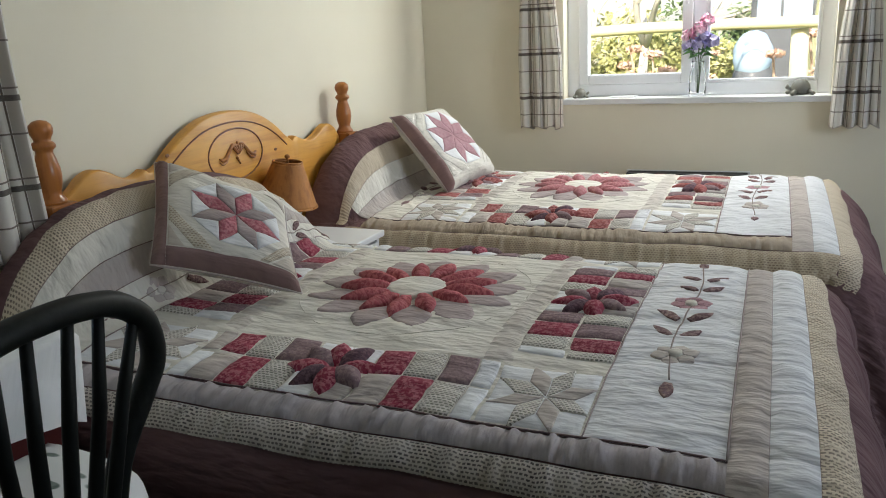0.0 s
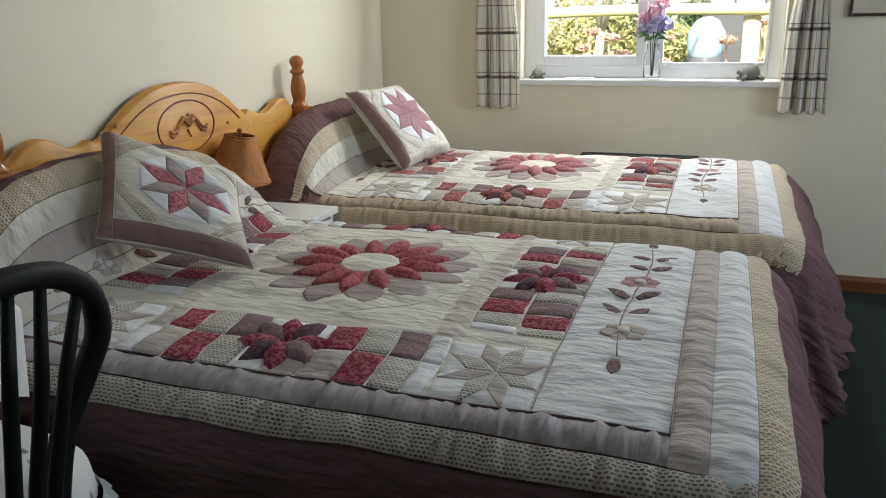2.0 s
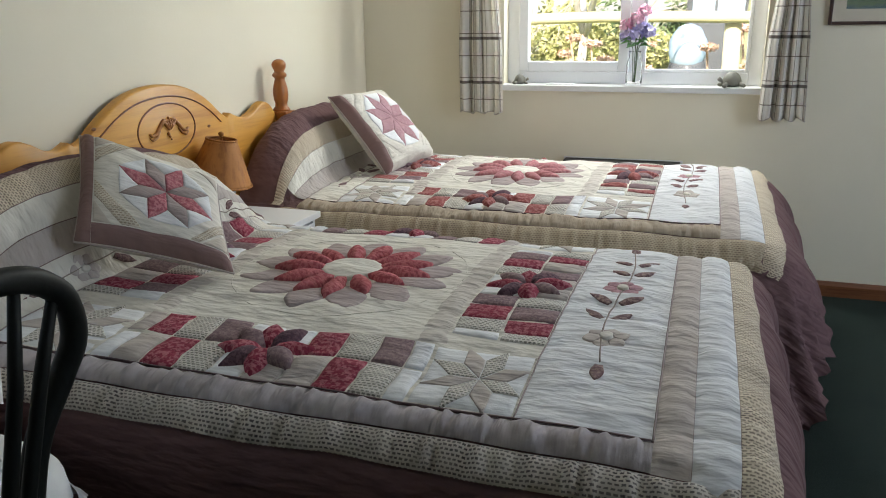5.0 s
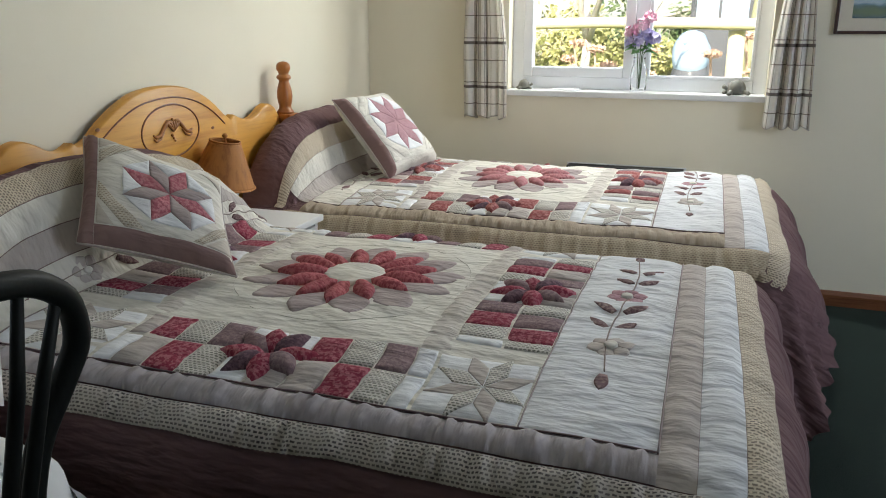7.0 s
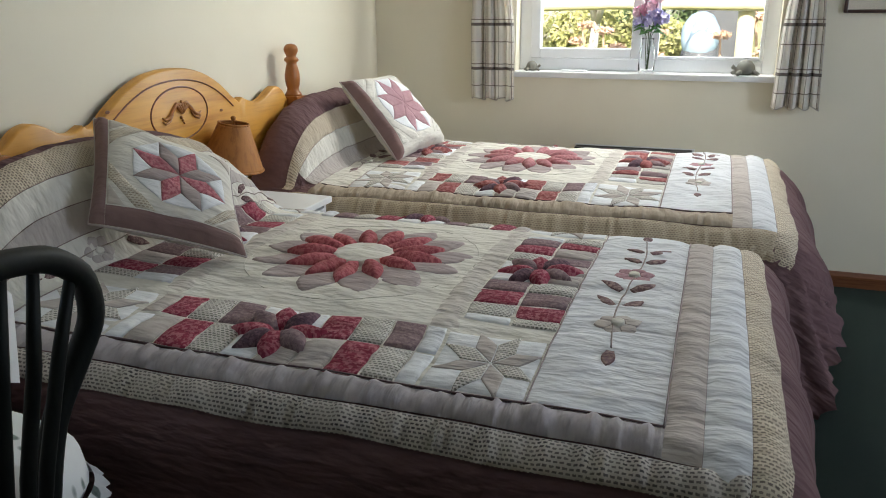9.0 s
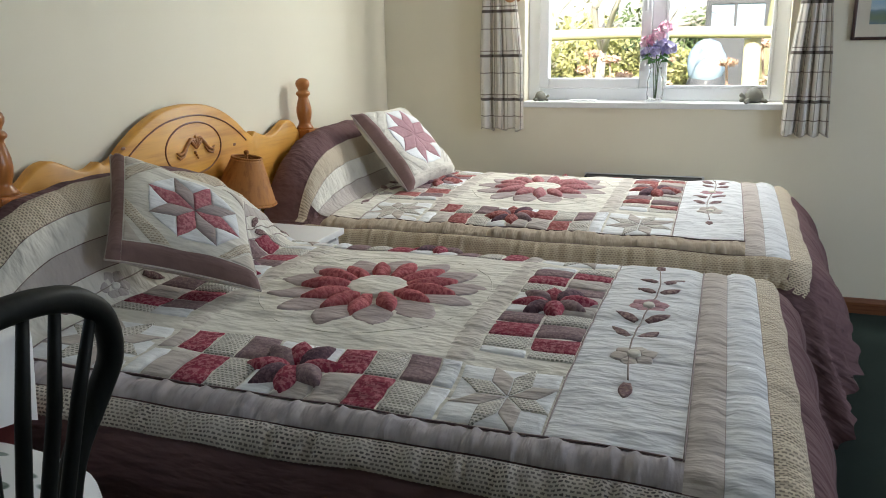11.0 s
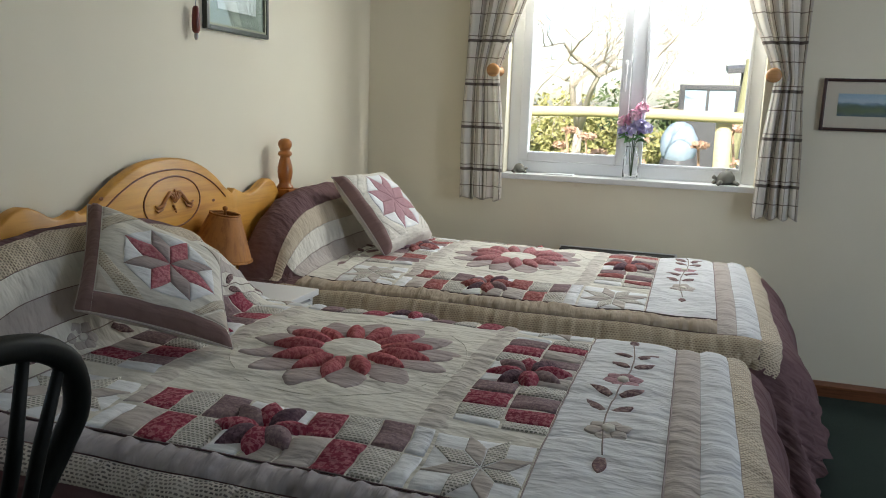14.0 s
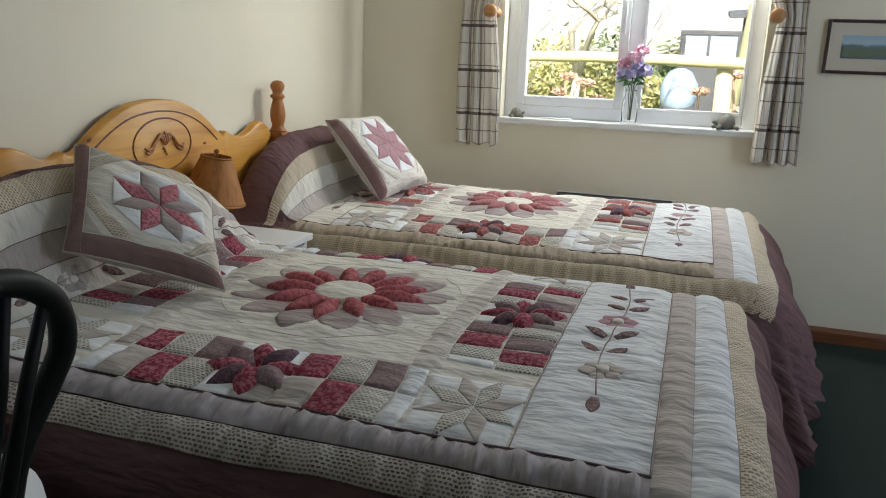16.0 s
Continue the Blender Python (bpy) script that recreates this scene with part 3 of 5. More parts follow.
    # middle block: four sides of squares with a flower, four corner stars
    near = [[WHITE, WHITE], [DASH_GREY, MAUVE], [red, DASH_GREY], [TAUPE_PALE, red], [WHITE, TAUPE_PALE]]
    far = [[TAUPE_PALE, WHITE], [TAUPE_PALE, red], [red, DASH_GREY], [DASH_GREY, MAUVE], [WHITE, CREAM_COOL_LIT]]
    near_e = [[TAUPE_PALE, WHITE], [DASH_GREY, MAUVE], [MAUVE, red], [red, DASH_GREY], [DASH_GREY, WHITE]]
    far_e = [[TAUPE_PALE, WHITE], [MAUVE, DASH_GREY], [TAUPE_PALE, red], [red, MAUVE], [DASH_GREY, CREAM_COOL_LIT]]
    steps = (0.0, 0.069, 0.138, 0.207, 0.272, 0.313)
    for side in range(4):
        e0, e1 = (0.366, SV - 0.004) if side in (0, 2) else (0.335, 0.53)
        mid = (e0 + e1) / 2
        for k in range(5):
            for sg, table in ((-1, near if side in (0, 2) else near_e), (1, far if side in (0, 2) else far_e)):
                a, c = sorted((sg * steps[k], sg * steps[k + 1]))
                for row, (w0, w1) in enumerate(((mid + 0.001, e1), (e0, mid - 0.001))):
                    poly = spun([(a + 0.001, -w1), (c - 0.001, -w1), (c - 0.001, -w0), (a + 0.001, -w0)], (0, 1, 2, 3)[side])
                    patch(d, "square", poly, table[k][row], q, 0.0065, 0.005)
        fc = spun([(0, -mid)], side)[0]
        for k in range(8):
            ang = math.pi / 4 * k + 0.2
            mt = (red, MAUVE_DARK, red, MAUVE)[k % 4]
            patch(d, "petal", ring_poly(*fc, 0.010, 0.098, ang, 0.052, 0.9), mt, q, 0.011, 0.015, 0.012)
    for su in (-1, 1):
        for sv in (-1, 1):
            cu, cv = su * 0.424, sv * 0.468
            R = 0.105
            patch(d, "star_ground", rect(cu - R - 0.004, cv - R + 0.006, cu + R, cv + R - 0.006), WHITE, q, 0.006, 0.002)
            for k in range(8):
                a = math.pi / 4 * k + math.pi / 8
                pts = [(cu, cv)] + [(cu + r * math.cos(a + o), cv + r * math.sin(a + o)) for r, o in ((0.062, -math.pi / 8), (0.114, 0), (0.062, math.pi / 8))]
                patch(d, "diamond", pts, (TAUPE_PALE, DASH_GREY)[k % 2], q, 0.0085, 0.0015, 0.015)
    # shirred bars beside the middle panel
    for sg in (-1, 1):
        a, c = sorted((sg * 0.275, sg * 0.333))
        band(d, "shirred_bar", a, c, -0.36, 0.36, SHIRRED, q, 0.006, 0.002)
    # the great flower
    for k in range(13):
        m, hw = 2 * math.pi * (k + 0.5) / 13, math.pi / 13 - 0.006
        wedge = [(r_ * math.cos(m + o * hw), r_ * math.sin(m + o * hw)) for r_, o in ((0.12, -1), (0.205, -1), (0.238, -0.62), (0.262, -0.2), (0.268, 0), (0.262, 0.2), (0.238, 0.62), (0.205, 1), (0.12, 1))]
        patch(d, "outer_petal", wedge, TAUPE, q, 0.0065, 0.0035, 0.015)
    for k in range(13):
        tip = rng.uniform(0.190, 0.205)
        patch(d, "petal", ring_poly(0, 0, 0.064, tip, 2 * math.pi * k / 13 + rng.uniform(-0.03, 0.03), rng.uniform(0.048, 0.055), 1.25), rose, q, 0.011, rng.uniform(0.013, 0.019), 0.014)
    patch(d, "flower_centre", [(0.078 * math.cos(t), 0.078 * math.sin(t)) for t in np.linspace(0, 6.283, 25)[:-1]], CREAM, q, 0.013, 0.006)
    p = np.array([(0.275 * math.cos(t), 0.300 * math.sin(t)) for t in np.linspace(0, 6.283, 70)])
    part("stitching", tube([tuple(x) for x in d.lifted(p[:, 0], p[:, 1], np.full(70, 0.005))], 0.0008, 5), CREAM, q, "", True)
    # vine on each end panel
    for su, span in ((stem_u, 0.36), (-(0.533 + (-h0 - 3 * hs - 0.533) * 0.5), 0.40)):
        vs_ = np.linspace(-span, span, 40)
        p = np.stack([su + 0.012 * np.sin(vs_ * 9), vs_], -1)
        part("stem", tube([tuple(x) for x in d.lifted(p[:, 0], p[:, 1], np.full(40, 0.0095))], 0.0015, 5), STEM, q, "", True)
        for vv_, dirs in ((-0.36, (-1.57,)), (-0.16, (2.3, 0.8)), (-0.06, (2.5, 0.7)), (0.13, (2.3, 0.8)), (0.22, (2.4, 0.7)), (0.36, (1.57,))):
            for a in dirs:
                patch(d, "leaf", ring_poly(su + 0.012 * math.sin(vv_ * 9) + (0.012 * math.cos(a)), vv_ + 0.01 * math.sin(a), 0.0, 0.062, a, 0.025, 1.0), LEAF_CLOTH, q, 0.0085, 0.002, 0.012)
        for vv_, mt in ((-0.25, TAUPE_PALE), (0.04, PINK)):
            for k in range(6):
                patch(d, "rosette_petal", ring_poly(su, vv_, 0.012, 0.046, math.pi / 3 * k + 0.3, 0.034, 1.2), mt, q, 0.0085, 0.002, 0.012)
            patch(d, "rosette_centre", [(su + 0.013 * math.cos(t), vv_ + 0.013 * math.sin(t)) for t in np.linspace(0, 6.283, 11)[:-1]], CREAM, q, 0.0125, 0.003)
    return q


def bed(name, x0, x1, y0, y1, label):
    root = thing(name, label, "bed", "pair of single beds")
    part("mattress", box(x0, y0 + 0.02, 0.33, x1, y1 - 0.02, 0.555, 0.045, 4), TICKING, root, "white mattress", True)
    part("divan_base", box(x0, y0 + 0.03, 0.06, x1 - 0.01, y1 - 0.03, 0.328, 0.012), DIVAN, root, "fabric-covered divan base")
    for x in (x0 + 0.12, x1 - 0.14):
        for y in (y0 + 0.14, y1 - 0.14):
            part("castor", lathe([(0.022, 0), (0.026, 0.01), (0.026, 0.04), (0.012, 0.0598)], 12, (x, y, 0)), BLACK, root)
    for k, (x, z, a) in enumerate(((0.145, 0.63, 0), (0.165, 0.735, 4))):
        b = bmesh.new()
        bmesh.ops.create_uvsphere(b, u_segments=24, v_segments=14, radius=1)
        for v in b.verts:
            p = v.co.copy()
            v.co = Vector((x + 0.09 * math.copysign(abs(p.x) ** 0.7, p.x), (y0 + y1) / 2 + (y1 - y0) * 0.36 * math.copysign(abs(p.y) ** 0.6, p.y), z + 0.055 * p.z))
        part("pillow", b, WHITE, root, "white pillow under the quilt", True)
    return root


near_d = Drape(0.86, -2.05, 1.700, -2.635, -1.660, 0.600, 3, r=0.105, r_foot=0.135, heap=0.12, flare=0.012, skew=0.042)
far_d = Drape(0.965, -0.70, 1.765, -1.305, -0.365, 0.604, 8, hump=0.260, r=0.105, flare=0.075, rise=0.012)
bed("single_bed", 0.05, 1.78, -2.705, -1.590, "single divan bed with a white mattress under a patchwork quilt")
bed("single_bed", 0.05, 1.85, -1.375, -0.285, "single divan bed by the window wall under a patchwork quilt")
quilt("patchwork_quilt", near_d, -1.02, 1.24, 1.18, 0.98, 5, "cream, red and mauve patchwork quilt with a plum border")
quilt("patchwork_quilt", far_d, -1.13, 1.17, 1.16, 0.92, 6, "patchwork quilt with plum border on the bed below the window", plum_head=0.25, lit_tint=True, gather=0.0035, bands=(0.080, 0.172))


# ---------------------------------------------------------------- headboard
def smooth_line(pts, n):
    """A smooth curve through (a, b) pairs, as n + 1 places."""
    p = np.array(pts, float)
    out = []
    t = np.concatenate([[0], np.cumsum(np.hypot(*np.diff(p, axis=0).T))])
    m = np.gradient(p, t, axis=0)
    for x in np.linspace(0, t[-1], n + 1):
        i = min(int(np.searchsorted(t, x, side="right")) - 1, len(t) - 2)
        h = t[i + 1] - t[i]
        f = (x - t[i]) / h
        out.append(p[i] * (1 + 2 * f) * (1 - f) ** 2 + m[i] * h * f * (1 - f) ** 2 + p[i + 1] * f * f * (3 - 2 * f) + m[i + 1] * h * f * f * (f - 1))
    return np.array(out)


def headboard():
    root = thing("headboard", "varnished pine double headboard with turned posts and carved crest", "headboard")
    left = [(-2.325, 0.870), (-2.29, 0.890), (-2.25, 0.918), (-2.21, 0.927), (-2.165, 0.912), (-2.125, 0.892), (-2.085, 0.886), (-2.045, 0.901)]
    arch = [(-2.030, 0.890), (-1.995, 0.897), (-1.94, 0.934), (-1.87, 0.975), (-1.79, 1.007), (-1.70, 1.021), (-1.63, 1.022), (-1.55, 1.011), (-1.47, 0.984), (-1.41, 0.950), (-1.36, 0.912), (-1.315, 0.886)]
    right = [(-1.295, 0.900), (-1.245, 0.882), (-1.20, 0.874), (-1.15, 0.886), (-1.10, 0.910), (-1.065, 0.918), (-1.03, 0.905), (-0.995, 0.868)]
    top = np.concatenate([smooth_line(left, 30), smooth_line(arch, 60), smooth_line(right, 30)])
    x0, x1, bev = 0.022, 0.055, 0.008
    loops = []
    for x, inset in ((x0, 0), (x1 - bev, 0), (x1 - bev * 0.3, bev * 0.35), (x1, bev)):
        loops.append([(x, y, z - inset) for y, z in top])
    loops.append([(x1, y, 0.75) for y, z in top])
    loops.append([(x1, y, 0.28) for y, z in top])
    loops.append([(x0, y, 0.28) for y, z in top])
    me = sheet(np.array(loops), "panel")
    me.set_sharp_from_angle(angle=radians(40))
    clad("panel", me, PINE, root)
    # carved line inside the crest, oval and spray
    line = smooth_line([(y, z - 0.035) for y, z in arch[2:-1]], 40)
    part("carved_line", tube([(x1 + 0.0005, y, z) for y, z in line], 0.0026, 6), GROOVE, root, "dark carved line", True)
    oval = [(x1 + 0.0005, -1.645 + 0.138 * math.cos(t), 0.885 + 0.081 * math.sin(t)) for t in np.linspace(0, 6.283, 60)]
    part("carved_oval", tube(oval, 0.0028, 6), GROOVE, root, "dark carved oval", True)
    b = bmesh.new()
    for sg in (-1, 1):
        pts = [(x1 + 0.003, -1.640 + sg * a, 0.893 + z) for a, z in ((0.0, 0.02), (0.025, 0.022), (0.045, 0.004), (0.062, -0.014), (0.082, -0.020), (0.094, -0.012))]
        tube(pts, [0.004, 0.0065, 0.0065, 0.006, 0.005, 0.003], 8, b)
        tube([(p[0], p[1], p[2] - 0.012) for p in pts[2:]], [0.003, 0.004, 0.004, 0.002], 6, b)
    for a in (-0.030, -0.016, 0.0, 0.016, 0.030):
        tube([(x1 + 0.004, -1.640, 0.885), (x1 + 0.006, -1.640 + a * 0.7, 0.905), (x1 + 0.003, -1.640 + a, 0.925 - abs(a) * 0.4)], [0.004, 0.006, 0.003], 6, b)
    for k in range(3):
        bmesh.ops.create_icosphere(b, subdivisions=1, radius=0.006 - 0.001 * k, matrix=Matrix.Translation((x1 + 0.003, -1.640 + 0.006 * (k - 1), 0.872 - 0.009 * k)))
    part("carved_spray", b, CARVED, root, "carved leaf spray", True)
    for y in (-1.955, -1.43):
        b = bmesh.new()
        bmesh.ops.create_uvsphere(b, u_segments=14, v_segments=8, radius=1)
        for v in b.verts:
            v.co = Vector((x1 + 0.0008 * v.co.x, y + 0.009 * v.co.y, (0.925 if y < -1.7 else 0.87) + 0.005 * v.co.z))
        part("knot", b, GROOVE, root, "dark knot in the pine", True)
    for y in (-2.362, -0.955):
        post = part("post", box(0.022, y - 0.039, 0.0, 0.10, y + 0.039, 0.872, 0.006), PINE_POST, root, "square post with a turned finial")
        prof = [(0.040, 0.872), (0.036, 0.880), (0.028, 0.890), (0.026, 0.900), (0.031, 0.915), (0.034, 0.935), (0.033, 0.955), (0.027, 0.978), (0.022, 0.992), (0.023, 0.998), (0.031, 1.004), (0.032, 1.010), (0.028, 1.016), (0.021, 1.020), (0.024, 1.028), (0.030, 1.038), (0.0315, 1.048), (0.028, 1.058), (0.018, 1.066), (0.004, 1.069)]
        prof = [(r_ * 0.88, z_) for r_, z_ in prof]
        part("finial", lathe(prof, 24, (0.061, y, 0)), PINE_POST, post, "turned pine finial", True)


headboard()


# ---------------------------------------------------------------- bedside table and lamp
def bedside():
    root = thing("bedside_table", "small cream painted bedside table between the beds", "bedside table")
    y0, y1, x1, h = -1.600, -1.398, 0.44, 0.595
    part("top", box(0.004, y0, h - 0.022, x1, y1, h, 0.004), GLOSS, root)
    b = bmesh.new()
    for q in ((0.01, y0 + 0.008, 0.06, x1 - 0.02, y0 + 0.024, h - 0.023), (0.01, y1 - 0.024, 0.06, x1 - 0.02, y1 - 0.008, h - 0.023), (0.01, y0 + 0.024, 0.06, x1 - 0.02, y1 - 0.024, 0.078), (0.01, y0 + 0.024, 0.078, 0.022, y1 - 0.024, h - 0.023)):
        box(*q, bm=b)
    part("carcass", b, GLOSS, root)
    for z0, z1 in ((0.09, 0.32), (0.33, 0.56)):
        dr = part("drawer", box(0.05, y0 + 0.027, z0, x1 - 0.012, y1 - 0.027, z1, 0.004), GLOSS, root)
        part("knob", lathe([(0.006, 0), (0.006, 0.012), (0.014, 0.018), (0.012, 0.026), (0.004, 0.029)], 14, (x1 - 0.012, (y0 + y1) / 2, (z0 + z1) / 2), m=pose(0, 0, 0, 0, 90, 0)), PINE_POST, dr, "", True)
    for x in (0.03, x1 - 0.045):
        for y in (y0 + 0.03, y1 - 0.03):
            part("leg", lathe([(0.012, 0), (0.016, 0.06)], 10, (x, y, 0)), GLOSS, root)


def lamp():
    x, y, z = 0.142, -1.492, 0.5955
    root = thing("table_lamp", "small table lamp with an amber woven straw shade", "table lamp", at=(0, 0, 0))
    part("base", lathe([(0.048, z), (0.05, z + 0.008), (0.03, z + 0.02), (0.022, z + 0.04), (0.032, z + 0.065), (0.03, z + 0.09), (0.012, z + 0.11), (0.012, z + 0.13)], 24, (x, y, 0)), GLOSS, root, "white turned lamp base", True)
    b = bmesh.new()
    n, zs = 72, np.linspace(0.690, 0.838, 15)
    rings = []
    for k, zz in enumerate(zs):
        r = 0.106 + (0.048 - 0.106) * k / 14
        rings.append([b.verts.new((x + (r + 0.0011 * ((i + k) % 2)) * math.cos(2 * math.pi * i / n), y + (r + 0.0011 * ((i + k) % 2)) * math.sin(2 * math.pi * i / n), zz)) for i in range(n)])
    for k in range(14):
        for i in range(n):
            b.faces.new((rings[k][i], rings[k][(i + 1) % n], rings[k + 1][(i + 1) % n], rings[k + 1][i]))
    sh = part("shade", b, STRAW, root, "amber woven straw shade", True)
    hinge = Matrix.Translation((x, y, 0.84))
    sh.matrix_basis = hinge @ Matrix.Rotation(radians(8), 4, Vector((-0.37, 0.93, 0))) @ hinge.inverted()
    m = sh.modifiers.new("thick", "SOLIDIFY")
    m.thickness = 0.002
    for r, zz in ((0.1065, 0.691), (0.0485, 0.837)):
        part("shade_rim", tube([(x + r * math.cos(t), y + r * math.sin(t), zz) for t in np.linspace(0, 6.2832, 40)], 0.0035, 6), STRAW, sh, "", True)
    part("bulb_holder", lathe([(0.012, z + 0.13), (0.014, z + 0.135), (0.014, z + 0.17), (0.005, z + 0.18)], 12, (x, y, 0)), METAL, root)
    b = lathe([(0.004, 0.80), (0.004, 0.848), (0.008, 0.850), (0.009, 0.857), (0.004, 0.862)], 12, (x, y, 0))
    for k in range(3):
        a = 2.09 * k
        tube([(x, y, 0.843), (x + 0.050 * math.cos(a), y + 0.050 * math.sin(a), 0.841)], 0.0016, 5, b)
    part("carrier", b, STRAW, root, "", True)


bedside()
lamp()


# ---------------------------------------------------------------- cushions
class Face:
    """The plump face of a cushion between four corners; a and b run from -1 to 1."""

    def __init__(self, bl, br, tr, tl, thick, side=1, sag=0.0):
        self.c = [np.array(p, float) for p in (bl, br, tr, tl)]
        self.thick, self.side = thick, side
        n = np.cross(self.c[1] - self.c[0], self.c[3] - self.c[0])
        self.n = n / np.linalg.norm(n)

    def lifted(self, a, b, h):
        a, b = np.asarray(a, float), np.asarray(b, float)
        pinch = 1 - 0.05 * (1 - np.abs(a) ** 2) * np.abs(b) ** 3
        pinch2 = 1 - 0.05 * (1 - np.abs(b) ** 2) * np.abs(a) ** 3
        a2, b2 = a * pinch2, b * pinch
        f, g = ((a2 + 1) / 2)[..., None], ((b2 + 1) / 2)[..., None]
        p = self.c[0] * (1 - f) * (1 - g) + self.c[1] * f * (1 - g) + self.c[2] * f * g + self.c[3] * (1 - f) * g
        t = self.thick * (np.clip(1 - a ** 4, 0, 1) * np.clip(1 - b ** 4, 0, 1)) ** 0.45
        t = t + 0.004 * np.sin(a * 7 + b * 5) * np.sin(b * 9 - a * 3) * (1 - np.maximum(np.abs(a), np.abs(b)) ** 6)
        return p + self.n * (self.side * t + self.side * np.asarray(h))[..., None]


def cushion(corners, label, star, lower=True):
    root = thing("cushion", label, "cushion", "star patchwork cushions")
    size = 0.36
    front, back = Face(*corners, 0.060), Face(*corners, 0.045, -1)
    k = np.linspace(-1, 1, 29)
    aa, bb = np.meshgrid(k, k, indexing="ij")
    clad("cover", sheet(front.lifted(aa, bb, np.zeros_like(aa)), "cover", np.stack([aa, bb], -1) * size / 2), CREAM, root)
    clad("back_cover", sheet(back.lifted(bb, aa, np.zeros_like(aa)), "back_cover", np.stack([aa, bb], -1) * size / 2), CREAM, root)

    def flat(poly, nm, mat, lift=0.002, puff=0.004):
        rim = resample(poly, 0.09)
        c = rim.mean(0)
        rings, n = [1.0, 0.93, 0.7, 0.4], len(rim)
        pl = np.concatenate([c + (rim - c) * s for s in rings] + [c[None]])
        h = np.concatenate([np.full(n, 0.0004 if i == 0 else lift + puff * (1 - s ** 2)) for i, s in enumerate(rings)] + [[lift + puff]])
        faces = [(i_ * n + i, i_ * n + (i + 1) % n, (i_ + 1) * n + (i + 1) % n, (i_ + 1) * n + i) for i_ in range(3) for i in range(n)]
        faces += [(3 * n + i, 3 * n + (i + 1) % n, 4 * n) for i in range(n)]
        clad(nm, raw_mesh(nm, front.lifted(pl[:, 0], pl[:, 1], h), faces, pl * size / 2), mat, root)

    def strip(a0, a1, b0, b1, nm, mat):
        x, y = np.meshgrid(np.linspace(a0, a1, max(4, int((a1 - a0) * 14))), np.linspace(b0, b1, max(4, int((b1 - b0) * 14))), indexing="ij")
        e = np.minimum.reduce([x - a0, a1 - x, y - b0, b1 - y])
        h = np.where(e < 1e-6, 0.0006, 0.003 + 0.003 * np.clip(e / 0.08, 0, 1))
        clad(nm, sheet(front.lifted(x, y, h), nm, np.stack([x, y], -1) * size / 2), mat, root)

    w = 0.20
    strip(-0.999, -0.999 + w, -0.999, 0.999, "border", PLUM_SOFT)
    if lower:
        strip(-0.999 + w + 0.002, 0.999, -0.999, -0.999 + w, "border", PLUM_SOFT)
    cu, cv = (0.17, 0.02) if lower else (0.10, 0.08)
    for poly in ([(-0.78, -0.78), (-0.55, -0.78), (-0.78, -0.45)], [(-0.78, 0.96), (-0.78, 0.62), (-0.40, 0.96)], [(0.96, 0.96), (0.62, 0.96), (0.96, 0.60)], [(0.96, -0.78), (0.96, -0.45), (0.60, -0.78)],
                 [(-0.78, -0.36), (-0.42, -0.78), (-0.16, -0.78), (-0.78, -0.06)], [(-0.78, 0.56), (-0.34, 0.96), (-0.10, 0.96), (-0.78, 0.30)], [(0.96, -0.40), (0.96, -0.20), (0.44, -0.78), (0.56, -0.78)]):
        flat(poly, "corner_patch", (DASH_FAINT if len(poly) == 4 else TAUPE_LIGHT) if lower else CREAM, 0.0018, 0.0015)
    for i in range(8):
        a = math.pi / 4 * i + math.pi / 8
        r1, r2 = (0.36, 0.68) if lower else (0.42, 0.80)
        pts = [(cu, cv)] + [(cu + r * math.cos(a + o), cv + r * math.sin(a + o)) for r, o in ((r1, -math.pi / 8), (r2, 0), (r1, math.pi / 8))]
        flat(pts, "diamond", star[(i + lower) % 2], 0.003, 0.001)
        gap = [(cu + r * math.cos(a + math.pi / 8 + o), cv + r * math.sin(a + math.pi / 8 + o)) for r, o in ((r1 + 0.01, 0), (r2 * 0.98, -math.pi / 8), (r2 * 0.92, 0), (r2 * 0.98, math.pi / 8))]
        flat(gap, "ground_patch", WHITE, 0.0025, 0.0015)
    rim = [(-1 + 2 * t, -1) for t in np.linspace(0, 1, 16)] + [(1, -1 + 2 * t) for t in np.linspace(0, 1, 16)] + [(1 - 2 * t, 1) for t in np.linspace(0, 1, 16)] + [(-1, 1 - 2 * t) for t in np.linspace(0, 1, 16)]
    r_ = np.array(rim)
    part("edge_piping", tube([tuple(x) for x in front.lifted(r_[:, 0], r_[:, 1], np.zeros(len(r_)))], 0.0026, 6), TAUPE_PALE, root, "", True)


TAUPE_LIGHT = cloth("light_taupe_cotton", (0.60, 0.54, 0.46), 0.4)
PLUM_SOFT = cloth("soft_plum_cotton", (0.27, 0.175, 0.16), 0.5)
cushion([(0.326, -2.355, 0.735), (0.628, -2.200, 0.640), (0.455, -1.985, 0.800), (0.165, -2.125, 0.935)], "square patchwork cushion with a red and taupe star", (ROSE_PALE, TAUPE))
cushion([(0.482, -0.923, 0.630), (0.545, -0.535, 0.650), (0.300, -0.560, 0.922), (0.250, -0.925, 0.925)], "square patchwork cushion with a dusty pink star", (PINK, PINK), False)


